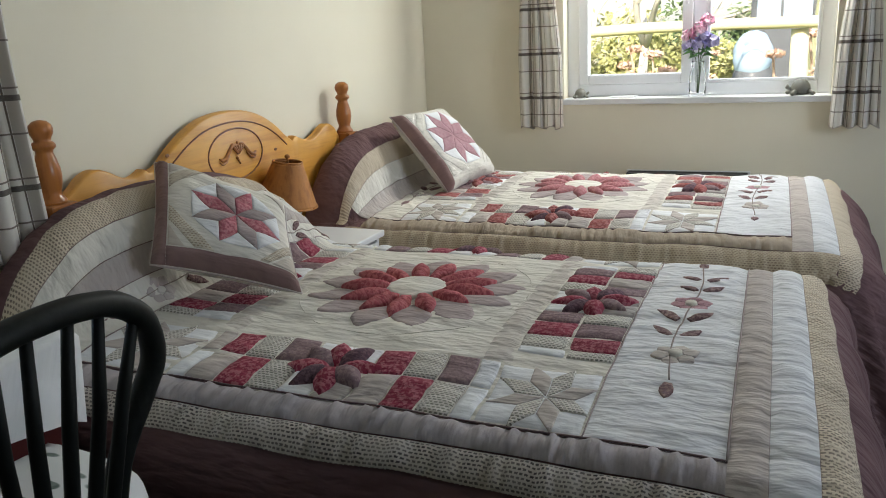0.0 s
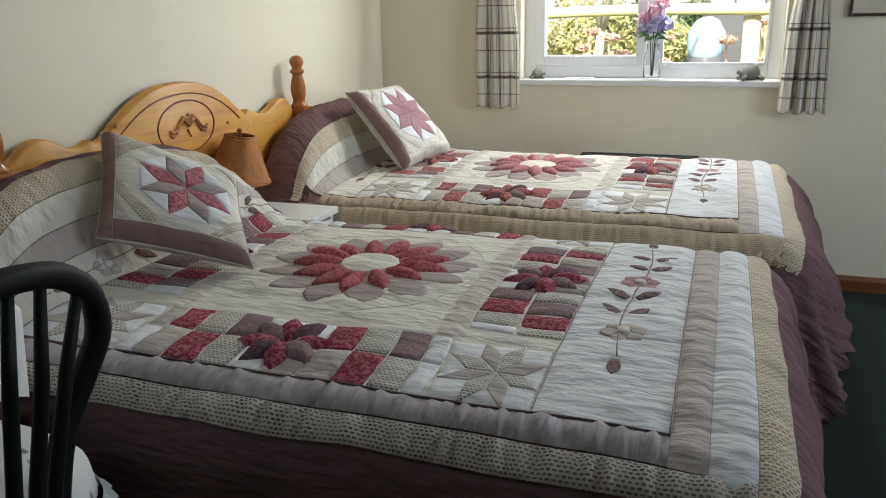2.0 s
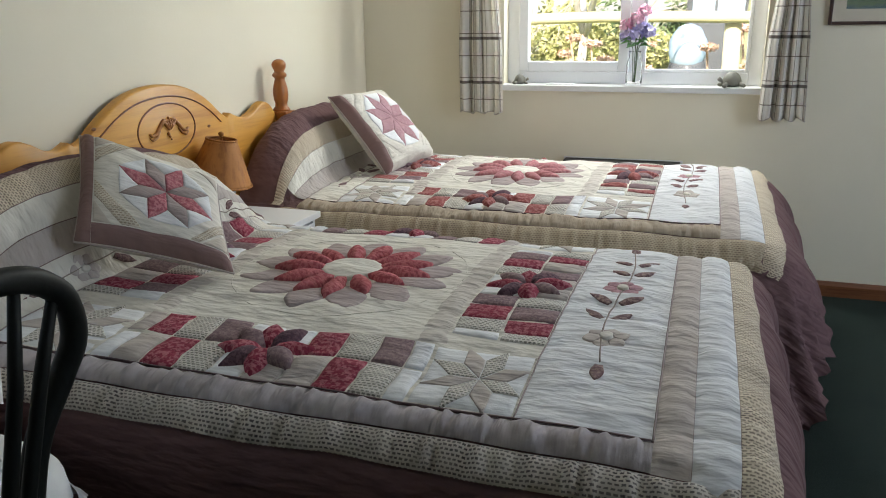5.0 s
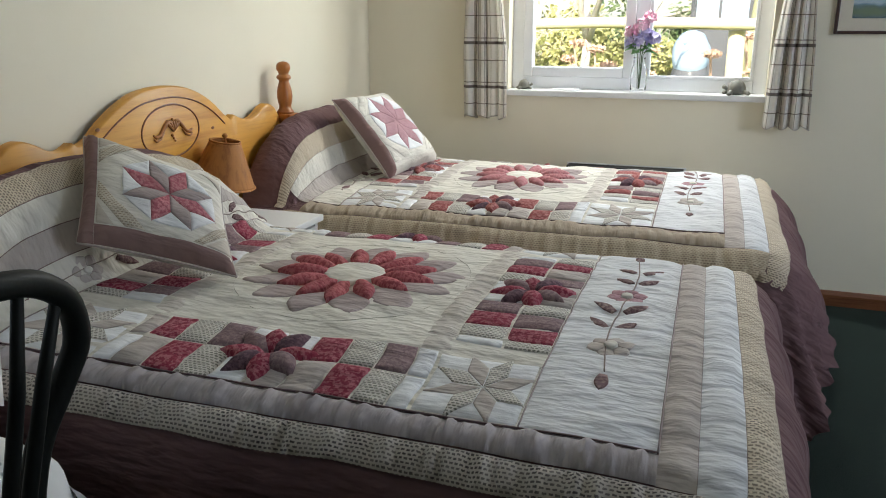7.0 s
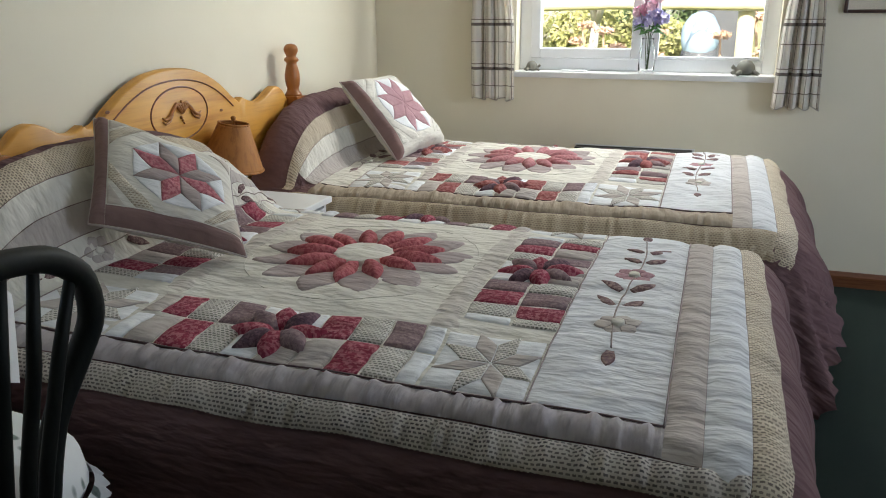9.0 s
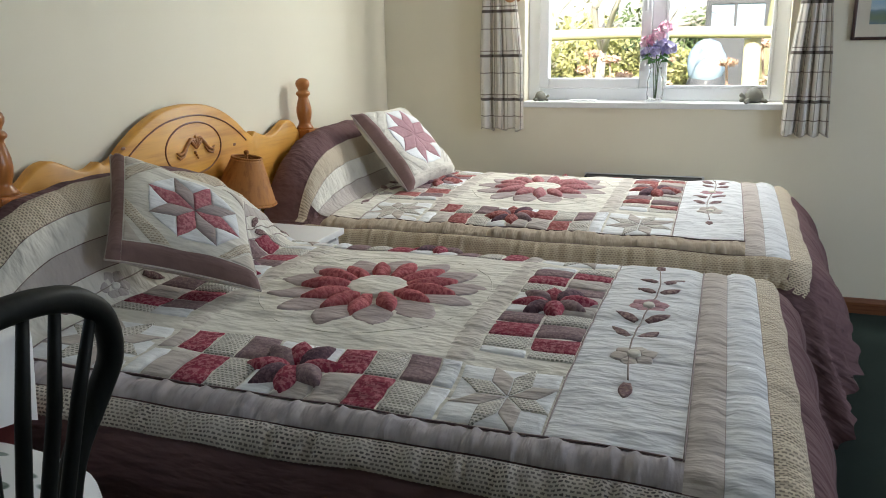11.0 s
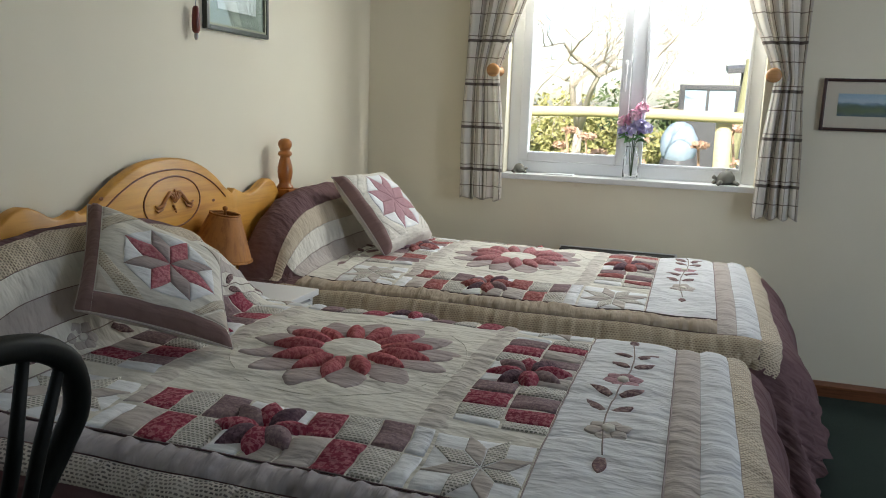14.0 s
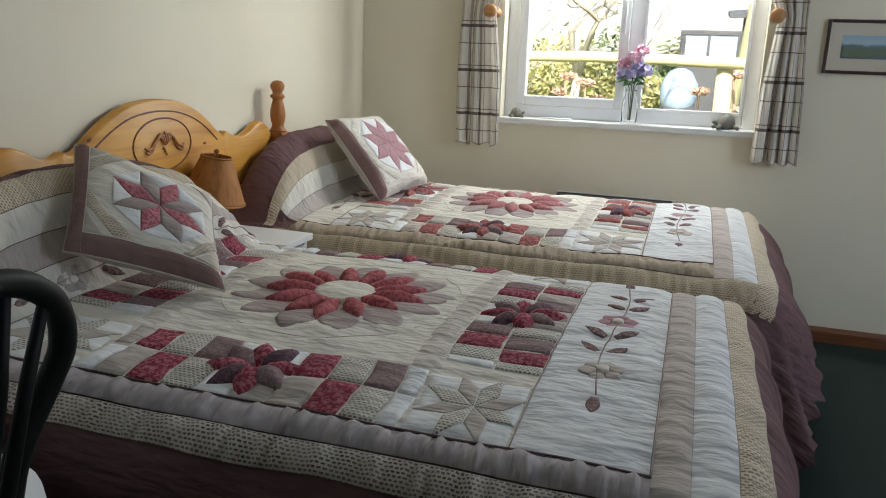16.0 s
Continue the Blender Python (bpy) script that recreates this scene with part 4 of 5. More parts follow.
# ---------------------------------------------------------------- curtains
def curtain(name, label, edges, place, y_off, folds, seed, flat_w=0.56):
    """A gathered curtain; edges: (height, one edge, other edge, depth of folds), from the bottom up, along the wall."""
    root = thing(name, label, "curtain", "plaid curtains")
    rng = np.random.RandomState(seed)
    e = np.array(edges, float)
    zs = np.linspace(e[0, 0], e[-1, 0], 70)
    n = 110
    s = np.linspace(0, 1, n)
    ph = rng.uniform(0, 6.28, 3)
    grid, uv = [], []
    for z in zs:
        a, c, depth = (np.interp(z, e[:, 0], e[:, k]) for k in (1, 2, 3))
        wob = 0.09 * np.sin(s * 9 + ph[0] + z * 1.2)
        fold = np.cos(2 * math.pi * (folds * s + wob) + ph[1])
        y = y_off + depth * fold + 0.3 * depth * np.sin(2 * math.pi * folds * 2.3 * s + ph[2] + z * 2)
        x = a + (c - a) * s + 0.25 * (c - a) / folds * np.sin(2 * math.pi * (folds * s + wob) + ph[1]) * 0.5
        zz = z + (0.008 * np.sin(s * 20 + ph[2]) if z == zs[0] else 0)
        grid.append(np.stack([x, -y, np.full(n, z) + (zz - z)], -1))
        uv.append(np.stack([s * flat_w, np.full(n, z)], -1))
    ob = clad("drop", sheet(np.array(grid), "drop", np.array(uv)), PLAID, root)
    m = ob.modifiers.new("thick", "SOLIDIFY")
    m.thickness = 0.0025
    hem = [tuple(p) for p in grid[0]]
    part("hem", tube(hem, 0.0035, 6), PLAID_HEM, root, "", True)
    root.matrix_basis = place
    return root


PLAID_HEM = cloth("curtain_hem", (0.55, 0.50, 0.43), 0.0)
TOPZ = 2.10
curtain("curtain", "cream and brown plaid curtain tied back on a wooden knob", [(0.785, 0.523, 0.726, 0.024), (1.100, 0.518, 0.721, 0.024), (1.300, 0.526, 0.699, 0.017), (1.385, 0.533, 0.689, 0.013), (1.450, 0.533, 0.714, 0.018), (1.621, 0.538, 0.774, 0.024), (2.101, 0.543, 0.949, 0.026)], pose(0, 0, 0), 0.065, 3.6, 4)
curtain("curtain", "cream and brown plaid curtain tied back on a wooden knob", [(0.790, 1.859, 2.035, 0.024), (1.100, 1.868, 2.022, 0.024), (1.300, 1.888, 2.006, 0.017), (1.385, 1.895, 2.001, 0.013), (1.450, 1.868, 2.001, 0.018), (1.621, 1.791, 2.003, 0.024), (2.101, 1.620, 2.010, 0.026)], pose(0, 0, 0), 0.065, 3.6, 9)
curtain("curtain", "cream and brown plaid curtain hanging beside the headboard", [(0.775, 0.0, 0.275, 0.026), (1.2, 0.012, 0.25, 0.024), (TOPZ, 0.03, 0.25, 0.024)], pose(0, -2.655, 0, 0, 0, 90), 0.075, 4, 12)


def rail(place, length):
    root = thing("curtain_rail", "plain wooden curtain rail above the window", "curtain rail")
    part("rod", tube([(0, -0.135, 2.105), (length, -0.135, 2.105)], 0.013, 12), PINE_POST, root, "", True)
    for x in (0.05, length - 0.05):
        part("bracket", box(x - 0.012, -0.135, 2.09, x + 0.012, 0.0, 2.118, 0.004), PINE_POST, root)
    root.matrix_basis = place


rail(pose(0.46, 0, 0), 1.64)
rail(pose(0, -3.95, 0, 0, 0, 90), 1.55)
KNOB = timber("pale_turned_wood", (0.50, 0.26, 0.10), (0.36, 0.17, 0.06), 0.4, "x")
for x in (0.675, 1.882):
    root = thing("curtain_holdback", "round turned wooden curtain holdback on the wall", "curtain holdback", "pair of curtain holdbacks")
    part("stem", lathe([(0.024, 0), (0.024, 0.006), (0.011, 0.012), (0.011, 0.106)], 16, (x, 0, 1.391), m=pose(0, 0, 0, 90, 0, 0)), KNOB, root, "", True)
    part("disc", lathe([(0.010, 0.104), (0.026, 0.108), (0.0305, 0.116), (0.0305, 0.126), (0.026, 0.133), (0.010, 0.135)], 24, (x, 0, 1.391), m=pose(0, 0, 0, 90, 0, 0)), KNOB, root, "", True)


# ---------------------------------------------------------------- heater under the window
def heater():
    root = thing("wall_heater", "slim white wall heater with a black top grille", "heater")
    x0, x1, z1 = 1.02, 1.555, 0.582
    part("casing", box(x0, -0.088, 0.18, x1, -0.012, z1 - 0.030, 0.006), HEATER_WHITE, root)
    part("back_plate", box(x0 - 0.004, -0.012, 0.20, x1 + 0.004, 0.0, z1, 0.003), HEATER_WHITE, root)
    part("top_grille", box(x0 + 0.006, -0.086, z1 - 0.030, x1 - 0.006, -0.013, z1 - 0.004, 0.002), HEATER_DARK, root, "black grille")
    for k in range(24):
        x = x0 + 0.02 + k * (x1 - x0 - 0.04) / 23
        part("slat", box(x - 0.002, -0.088, z1 - 0.030, x + 0.002, -0.0865, z1 - 0.006), HEATER_DARK, root)
    for x in (x0 + 0.03, x1 - 0.03):
        part("foot", box(x - 0.02, -0.085, 0.0, x + 0.02, -0.02, 0.182, 0.003), HEATER_WHITE, root)


heater()


# ---------------------------------------------------------------- pictures
FRAME_BROWN = timber("dark_brown_frame", (0.055, 0.025, 0.018), (0.03, 0.012, 0.01), 0.35, "x")
FRAME_GREEN = timber("dark_green_frame", (0.025, 0.035, 0.022), (0.012, 0.018, 0.012), 0.35, "y")
GILT = material("gilt_line", (0.20, 0.21, 0.14), 0.45, 0.3)


def framed(name, label, place, w, h, border, frame_mat, mount_mat, picture_mat, margin, lines=False):
    """A framed picture; local x along the wall, y into the wall, z up, from its lower left corner."""
    root = thing(name, label, "picture")
    b = bmesh.new()
    for q in ((0, 0, 0, border, 0.02, h), (w - border, 0, 0, w, 0.02, h), (border, 0, 0, w - border, 0.02, border), (border, 0, h - border, w - border, 0.02, h)):
        box(*(q[0], -0.02, q[2], q[3], 0.0, q[5]), 0.003, bm=b)
    part("frame_moulding", b, frame_mat, root)
    if lines:
        b = bmesh.new()
        t = border
        for q in ((t, -0.017, t, t + 0.007, -0.008, h - t), (w - t - 0.007, -0.017, t, w - t, -0.008, h - t), (t + 0.007, -0.017, t, w - t - 0.007, -0.008, t + 0.007), (t + 0.007, -0.017, h - t - 0.007, w - t - 0.007, -0.008, h - t)):
            box(*q, bm=b)
        part("slip", b, GILT, root, "pale gilt slip")
    part("mount", box(border - 0.003, -0.008, border - 0.003, w - border + 0.003, -0.003, h - border + 0.003), mount_mat, root)
    part("print", box(margin, -0.0095, margin, w - margin, -0.0081, h - margin), picture_mat, root)
    g = part("glass", box(border - 0.002, -0.0125, border - 0.002, w - border + 0.002, -0.0112, h - border + 0.002), PANE, root)
    g.visible_shadow = False
    root.matrix_basis = place


def landscape():
    m = material("watercolour_landscape", (0.3, 0.4, 0.4), 0.8)
    n = Nodes(m)
    c = n.node("ShaderNodeTexCoord")
    sep = n.node("ShaderNodeSeparateXYZ")
    n.link(c.outputs["Generated"], sep.inputs[0])
    wob = n.math("MULTIPLY", n.noise(n.coords("Generated", (5, 1, 2)), 1.5, 5), 0.45)
    hgt = n.math("ADD", sep.outputs[2], n.math("SUBTRACT", wob, 0.22))
    n.color(n.ramp(hgt, [(0.05, (0.10, 0.15, 0.16)), (0.25, (0.16, 0.20, 0.10)), (0.42, (0.10, 0.15, 0.10)), (0.55, (0.16, 0.24, 0.28)), (0.66, (0.42, 0.50, 0.52)), (0.95, (0.30, 0.42, 0.50))]))
    return m


MOUNT_CREAM = paint("cream_mount", (0.60, 0.53, 0.40), 0.9)
MOUNT_GREEN = paint("grey_green_mount", (0.20, 0.25, 0.20), 0.9)
PRINT_PALE = paint("pale_print", (0.50, 0.56, 0.52), 0.9, 25)
framed("landscape_picture", "landscape watercolour in a dark brown wooden frame", pose(2.089, 0, 1.172), 0.34, 0.217, 0.013, FRAME_BROWN, MOUNT_CREAM, landscape(), 0.062)
framed("green_picture", "framed print with a grey-green mount above the headboard", pose(0, -1.398, 1.440, 0, 0, 90), 0.395, 0.50, 0.016, FRAME_GREEN, MOUNT_GREEN, PRINT_PALE, 0.075, True)

DARK_RED = timber("dark_red_wood", (0.16, 0.025, 0.015), (0.09, 0.012, 0.008), 0.3, "z")
root = thing("hanging_handle", "turned dark red wooden handle hanging on the wall", "wall ornament")
part("handle", lathe([(0.007, 1.418), (0.012, 1.425), (0.0135, 1.44), (0.0125, 1.47), (0.0105, 1.495), (0.007, 1.503)], 16, (0.022, -1.462, 0)), DARK_RED, root, "", True)
part("tip", lathe([(0.003, 1.397), (0.006, 1.402), (0.007, 1.41), (0.005, 1.418)], 12, (0.022, -1.462, 0)), METAL, root, "small metal tip", True)
part("cord", tube([(0.022, -1.462, 1.500), (0.020, -1.462, 1.62), (0.006, -1.462, 1.70), (0.0, -1.462, 1.70)], 0.0015, 6), METAL, root)


# ---------------------------------------------------------------- on the window board
SILL = WZ0 + 0.029
TORT = paint("bronze_green_stoneware", (0.17, 0.165, 0.135), 0.5, 120, 0.006)


def tortoise(x, y, k, turn):
    b = bmesh.new()
    bmesh.ops.create_uvsphere(b, u_segments=24, v_segments=14, radius=1)
    for v in b.verts:
        p = v.co.copy()
        z = p.z if p.z > 0 else p.z * 0.35
        bump = 0.05 * math.sin(5 * math.atan2(p.y, p.x)) * max(0, p.z) * (1 - max(0, p.z))
        v.co = Vector((p.x * (0.041 + bump * 0.03), p.y * 0.036, 0.016 + z * (0.050 + bump * 0.16)))
    tube([(0.034, 0, 0.018), (0.046, 0, 0.028), (0.053, 0, 0.033), (0.060, 0, 0.028)], [0.008, 0.008, 0.0115, 0.005], 10, b)
    for sx in (-1, 1):
        for sy in (-1, 1):
            tube([(sx * 0.028, sy * 0.024, 0.014), (sx * 0.040, sy * 0.036, 0.008), (sx * 0.046, sy * 0.038, 0.0015)], [0.010, 0.009, 0.008], 8, b)
    tube([(-0.038, 0, 0.012), (-0.047, 0, 0.006)], [0.005, 0.002], 6, b)
    bmesh.ops.scale(b, vec=(k, k, k), verts=b.verts)
    ob = new("tortoise_ornament", mesh_of(b, "tortoise_ornament", TORT))
    ob.matrix_basis = pose(x, y, SILL + 0.0005, 0, 0, turn)
    tagged(ob, "small dark stoneware tortoise ornament on the window board", "ornament", "pair of tortoise ornaments")


tortoise(1.738, 0.012, 1.0, 195)
tortoise(0.790, 0.022, 0.68, 20)

root = thing("leaflet", "thin white folded leaflet lying on the window board", "leaflet")
part("sheet", box(0.92, -0.012, SILL + 0.0005, 1.06, 0.055, SILL + 0.003, 0.001), WHITE, root)
part("fold", box(0.93, -0.008, SILL + 0.0032, 1.055, 0.050, SILL + 0.006, 0.001), WHITE, root)

PETAL_PINK = foliage("pink_petals", (0.84, 0.40, 0.56), (0.90, 0.66, 0.74), 0.8)
PETAL_BLUE = foliage("violet_petals", (0.42, 0.39, 0.72), (0.68, 0.63, 0.85), 0.8)
GREEN_LEAF = foliage("flower_leaves", (0.08, 0.24, 0.06), (0.18, 0.38, 0.12))
STALK = material("green_stalk", (0.06, 0.11, 0.03), 0.6)


def blossom(b, c, r, rng, petals=26):
    for k in range(petals):
        t, f = rng.uniform(0, 6.283), math.acos(rng.uniform(-0.35, 1))
        d = Vector((math.sin(f) * math.cos(t), math.sin(f) * math.sin(t), math.cos(f)))
        s = d.orthogonal().normalized()
        s = (Matrix.Rotation(rng.uniform(0, 6.28), 3, d) @ s)
        w = d.cross(s)
        o, q = Vector(c) + d * r * rng.uniform(0.5, 0.85), r * rng.uniform(0.42, 0.6)
        ring = [b.verts.new(o + s * q * math.cos(a) + w * q * 0.8 * math.sin(a) + d * q * 0.35 * (abs(math.cos(a)))) for a in (0, 1.05, 2.1, 3.14, 4.19, 5.24)]
        m = b.verts.new(o - d * q * 0.15)
        for i in range(6):
            b.faces.new((ring[i], ring[(i + 1) % 6], m))


VASE_GLASS = glass("thin_vase_glass", (1, 1, 1), 0.03, 1.13)


def posy():
    rng = random.Random(7)
    root = thing("flower_vase", "clear glass bottle vase with pink and violet cloth flowers", "vase")
    x, y, z = 1.318, 0.015, SILL + 0.0005
    prof = [(0.034, 0), (0.036, 0.004), (0.036, 0.085), (0.033, 0.105), (0.026, 0.122), (0.024, 0.145), (0.028, 0.152), (0.025, 0.152), (0.021, 0.145), (0.023, 0.122), (0.030, 0.104), (0.033, 0.085), (0.033, 0.010), (0.004, 0.008)]
    v = part("bottle", lathe(prof, 28, (x, y, z)), VASE_GLASS, root, "clear glass bottle", True)
    v.visible_shadow = False
    heads = [(-0.042, 0.0, 0.272, PETAL_PINK, 0.034), (0.0, -0.01, 0.298, PETAL_PINK, 0.034), (0.034, 0.005, 0.335, PETAL_PINK, 0.032), (0.004, -0.018, 0.232, PETAL_BLUE, 0.038), (0.052, -0.004, 0.246, PETAL_BLUE, 0.036), (-0.040, 0.012, 0.226, PETAL_BLUE, 0.032), (0.028, -0.02, 0.265, PETAL_BLUE, 0.030)]
    for hx, hy, hz, mat, r in heads:
        hz -= 0.012
        part("stem", tube([(x + hx * 0.1, y + hy * 0.1, z + 0.012), (x + hx * 0.25, y + hy * 0.3, z + 0.16), (x + hx, y + hy, z + hz)], 0.0015, 6), STALK, root, "", True)
        b = bmesh.new()
        blossom(b, (x + hx, y + hy, z + hz), r, rng)
        part("blossom", b, mat, root, "pink cloth blossom" if mat is PETAL_PINK else "violet cloth blossom")
    for k in range(9):
        a = k * 0.7
        d = Vector((math.cos(a), 0.5 * math.sin(a), 0))
        o = Vector((x, y, z + 0.172 + 0.014 * (k % 3)))
        s = Vector((-d.y, d.x, 0.2)).normalized()
        b = bmesh.new()
        L, w = 0.080, 0.027
        pts = [o + d * 0.01, o + d * L * 0.45 + s * w + Vector((0, 0, 0.012)), o + d * L + Vector((0, 0, -0.008)), o + d * L * 0.45 - s * w + Vector((0, 0, 0.012)), o + d * L * 0.5 + Vector((0, 0, 0.004))]
        vs = [b.verts.new(p) for p in pts]
        for i in range(4):
            b.faces.new((vs[i], vs[(i + 1) % 4], vs[4]))
        part("leaf", b, GREEN_LEAF, root)


posy()


# ---------------------------------------------------------------- chair and small table by the camera
def windsor():
    root = thing("windsor_chair", "black bow-back Windsor chair drawn up to the small table", "chair")
    cy = -3.085
    half = [(0.800, 0.090, 0.455), (0.803, 0.108, 0.560), (0.812, 0.130, 0.655), (0.830, 0.168, 0.735), (0.846, 0.184, 0.79), (0.858, 0.166, 0.852), (0.866, 0.115, 0.893), (0.870, 0.055, 0.909)]
    ptsR = [(x, cy + a, z) for x, a, z in half] + [(0.871, cy, 0.912)] + [(x, cy - a, z) for x, a, z in half[::-1]]
    p = np.array(ptsR)
    fine = []
    tt = np.linspace(0, len(p) - 1, 60)
    for t in tt:
        i = int(min(max(math.floor(t), 0), len(p) - 2))
        f = t - i
        a, b_, c, d = p[max(i - 1, 0)], p[i], p[i + 1], p[min(i + 2, len(p) - 1)]
        fine.append(tuple(0.5 * (2 * b_ + (c - a) * f + (2 * a - 5 * b_ + 4 * c - d) * f * f + (3 * b_ - a - 3 * c + d) * f ** 3)))
    part("bow", tube(fine, 0.0175, 12), BLACK, root, "", True)
    fz = np.array(fine)
    for ty, by in ((-2.944, -3.005), (-2.992, -3.030), (-3.051, -3.055), (-3.110, -3.082), (-3.160, -3.108), (-3.200, -3.130)):
        m = fz[fz[:, 2] > 0.80]
        k = np.argmin(abs(m[:, 1] - ty))
        top = m[k]
        part("spindle", tube([(0.800, by, 0.452), (0.818, by + (ty - by) * 0.3, 0.60), (0.845, by + (ty - by) * 0.7, 0.76), tuple(top)], [0.0085, 0.0105, 0.0095, 0.007], 10), BLACK, root, "", True)
    b = bmesh.new()
    n = 40
    rim = []
    sy_ = -3.030
    for i in range(n):
        t = 2 * math.pi * i / n
        cx, sx = math.cos(t), math.sin(t)
        rim.append((0.622 + 0.205 * math.copysign(abs(cx) ** 0.7, cx), sy_ + (0.19 + 0.02 * cx * -1) * math.copysign(abs(sx) ** 0.7, sx)))
    cen = np.mean(rim, 0)
    lay = [[b.verts.new((cen[0] + (x - cen[0]) * s, cen[1] + (y - cen[1]) * s, z)) for x, y in rim] for s, z in ((0.9, 0.418), (1.0, 0.430), (1.0, 0.448), (0.97, 0.456), (0.8, 0.452), (0.4, 0.446))]
    for k in range(len(lay) - 1):
        for i in range(n):
            b.faces.new((lay[k][i], lay[k][(i + 1) % n], lay[k + 1][(i + 1) % n], lay[k + 1][i]))
    b.faces.new(lay[0][::-1]), b.faces.new(lay[-1])
    part("seat", b, PINE_POST, root, "varnished wooden seat", True)
    legs = []
    for sx, sy in ((1, 1), (1, -1), (-1, 1), (-1, -1)):
        a, c = Vector((0.635 + sx * 0.13, cy + sy * 0.11, 0.42)), Vector((0.635 + sx * 0.19, cy + sy * 0.165, 0.0))
        legs.append((a, c))
        part("leg", tube([tuple(a.lerp(c, t)) for t in (0, 0.15, 0.4, 0.55, 0.8, 1)], [0.013, 0.018, 0.021, 0.015, 0.019, 0.012], 12), BLACK, root, "", True)
    for i, j in ((0, 2), (1, 3)):
        part("stretcher", tube([tuple(legs[i][0].lerp(legs[i][1], 0.55)), tuple(legs[j][0].lerp(legs[j][1], 0.55))], 0.010, 10), BLACK, root, "", True)
    a, c = (legs[0][0].lerp(legs[0][1], 0.55) + legs[2][0].lerp(legs[2][1], 0.55)) / 2, (legs[1][0].lerp(legs[1][1], 0.55) + legs[3][0].lerp(legs[3][1], 0.55)) / 2
    part("stretcher", tube([tuple(a), tuple(c)], 0.010, 10), BLACK, root, "", True)
    # its loose pad
    pad = thing("seat_pad", "white seat pad printed with grey-green leaves", "cushion")
    b = bmesh.new()
    lay = [[b.verts.new((cen[0] + (x - cen[0]) * s - 0.035, cen[1] + 0.03 + (y - cen[1]) * s, z + 0.003 * math.sin(9 * i) * (s > 0.95))) for i, (x, y) in enumerate(rim)] for s, z in ((0.80, 0.4575), (0.96, 0.466), (1.03, 0.498), (1.0, 0.536), (0.85, 0.566), (0.5, 0.580), (0.2, 0.580))]
    for k in range(len(lay) - 1):
        for i in range(n):
            b.faces.new((lay[k][i], lay[k][(i + 1) % n], lay[k + 1][(i + 1) % n], lay[k + 1][i]))
    b.faces.new(lay[0][::-1]), b.faces.new(lay[-1])
    part("pad", b, LEAFY, pad, "", True)
    frill, uvs = [], []
    for k, (s, z) in enumerate(((1.02, 0.484), (1.06, 0.474), (1.09, 0.458))):
        row = []
        for i in range(121):
            t = 2 * math.pi * i / 120
            cx, sx = math.cos(t), math.sin(t)
            w = s + (0.02 * k) * math.sin(t * 31)
            row.append((cen[0] - 0.035 + 0.205 * w * math.copysign(abs(cx) ** 0.7, cx), sy_ + 0.03 + 0.19 * w * math.copysign(abs(sx) ** 0.7, sx), z))
        frill.append(row)
    clad("frill", sheet(np.array(frill), "frill"), LEAFY, pad)


def leafy():
    m = material("leaf_print_cotton", (0.72, 0.73, 0.72), 0.9)
    n = Nodes(m)
    v = n.coords("Object", (14, 30, 14), (0, 0, 0.7))
    w = n.node("ShaderNodeTexVoronoi", Scale=1.0)
    n.link(v, w.inputs["Vector"])
    f = n.ramp(w.outputs["Distance"], [(0.27, (1, 1, 1)), (0.33, (0, 0, 0))])
    shade = n.ramp(n.noise(n.coords(), 60, 3), [(0.3, (0.10, 0.14, 0.12)), (0.7, (0.28, 0.32, 0.30))])
    n.color(n.mix(f, (0.72, 0.73, 0.72), shade))
    n.bump(n.noise(n.coords(), 300, 2), 0.3, 0.001)
    return m


LEAFY = leafy()
windsor()


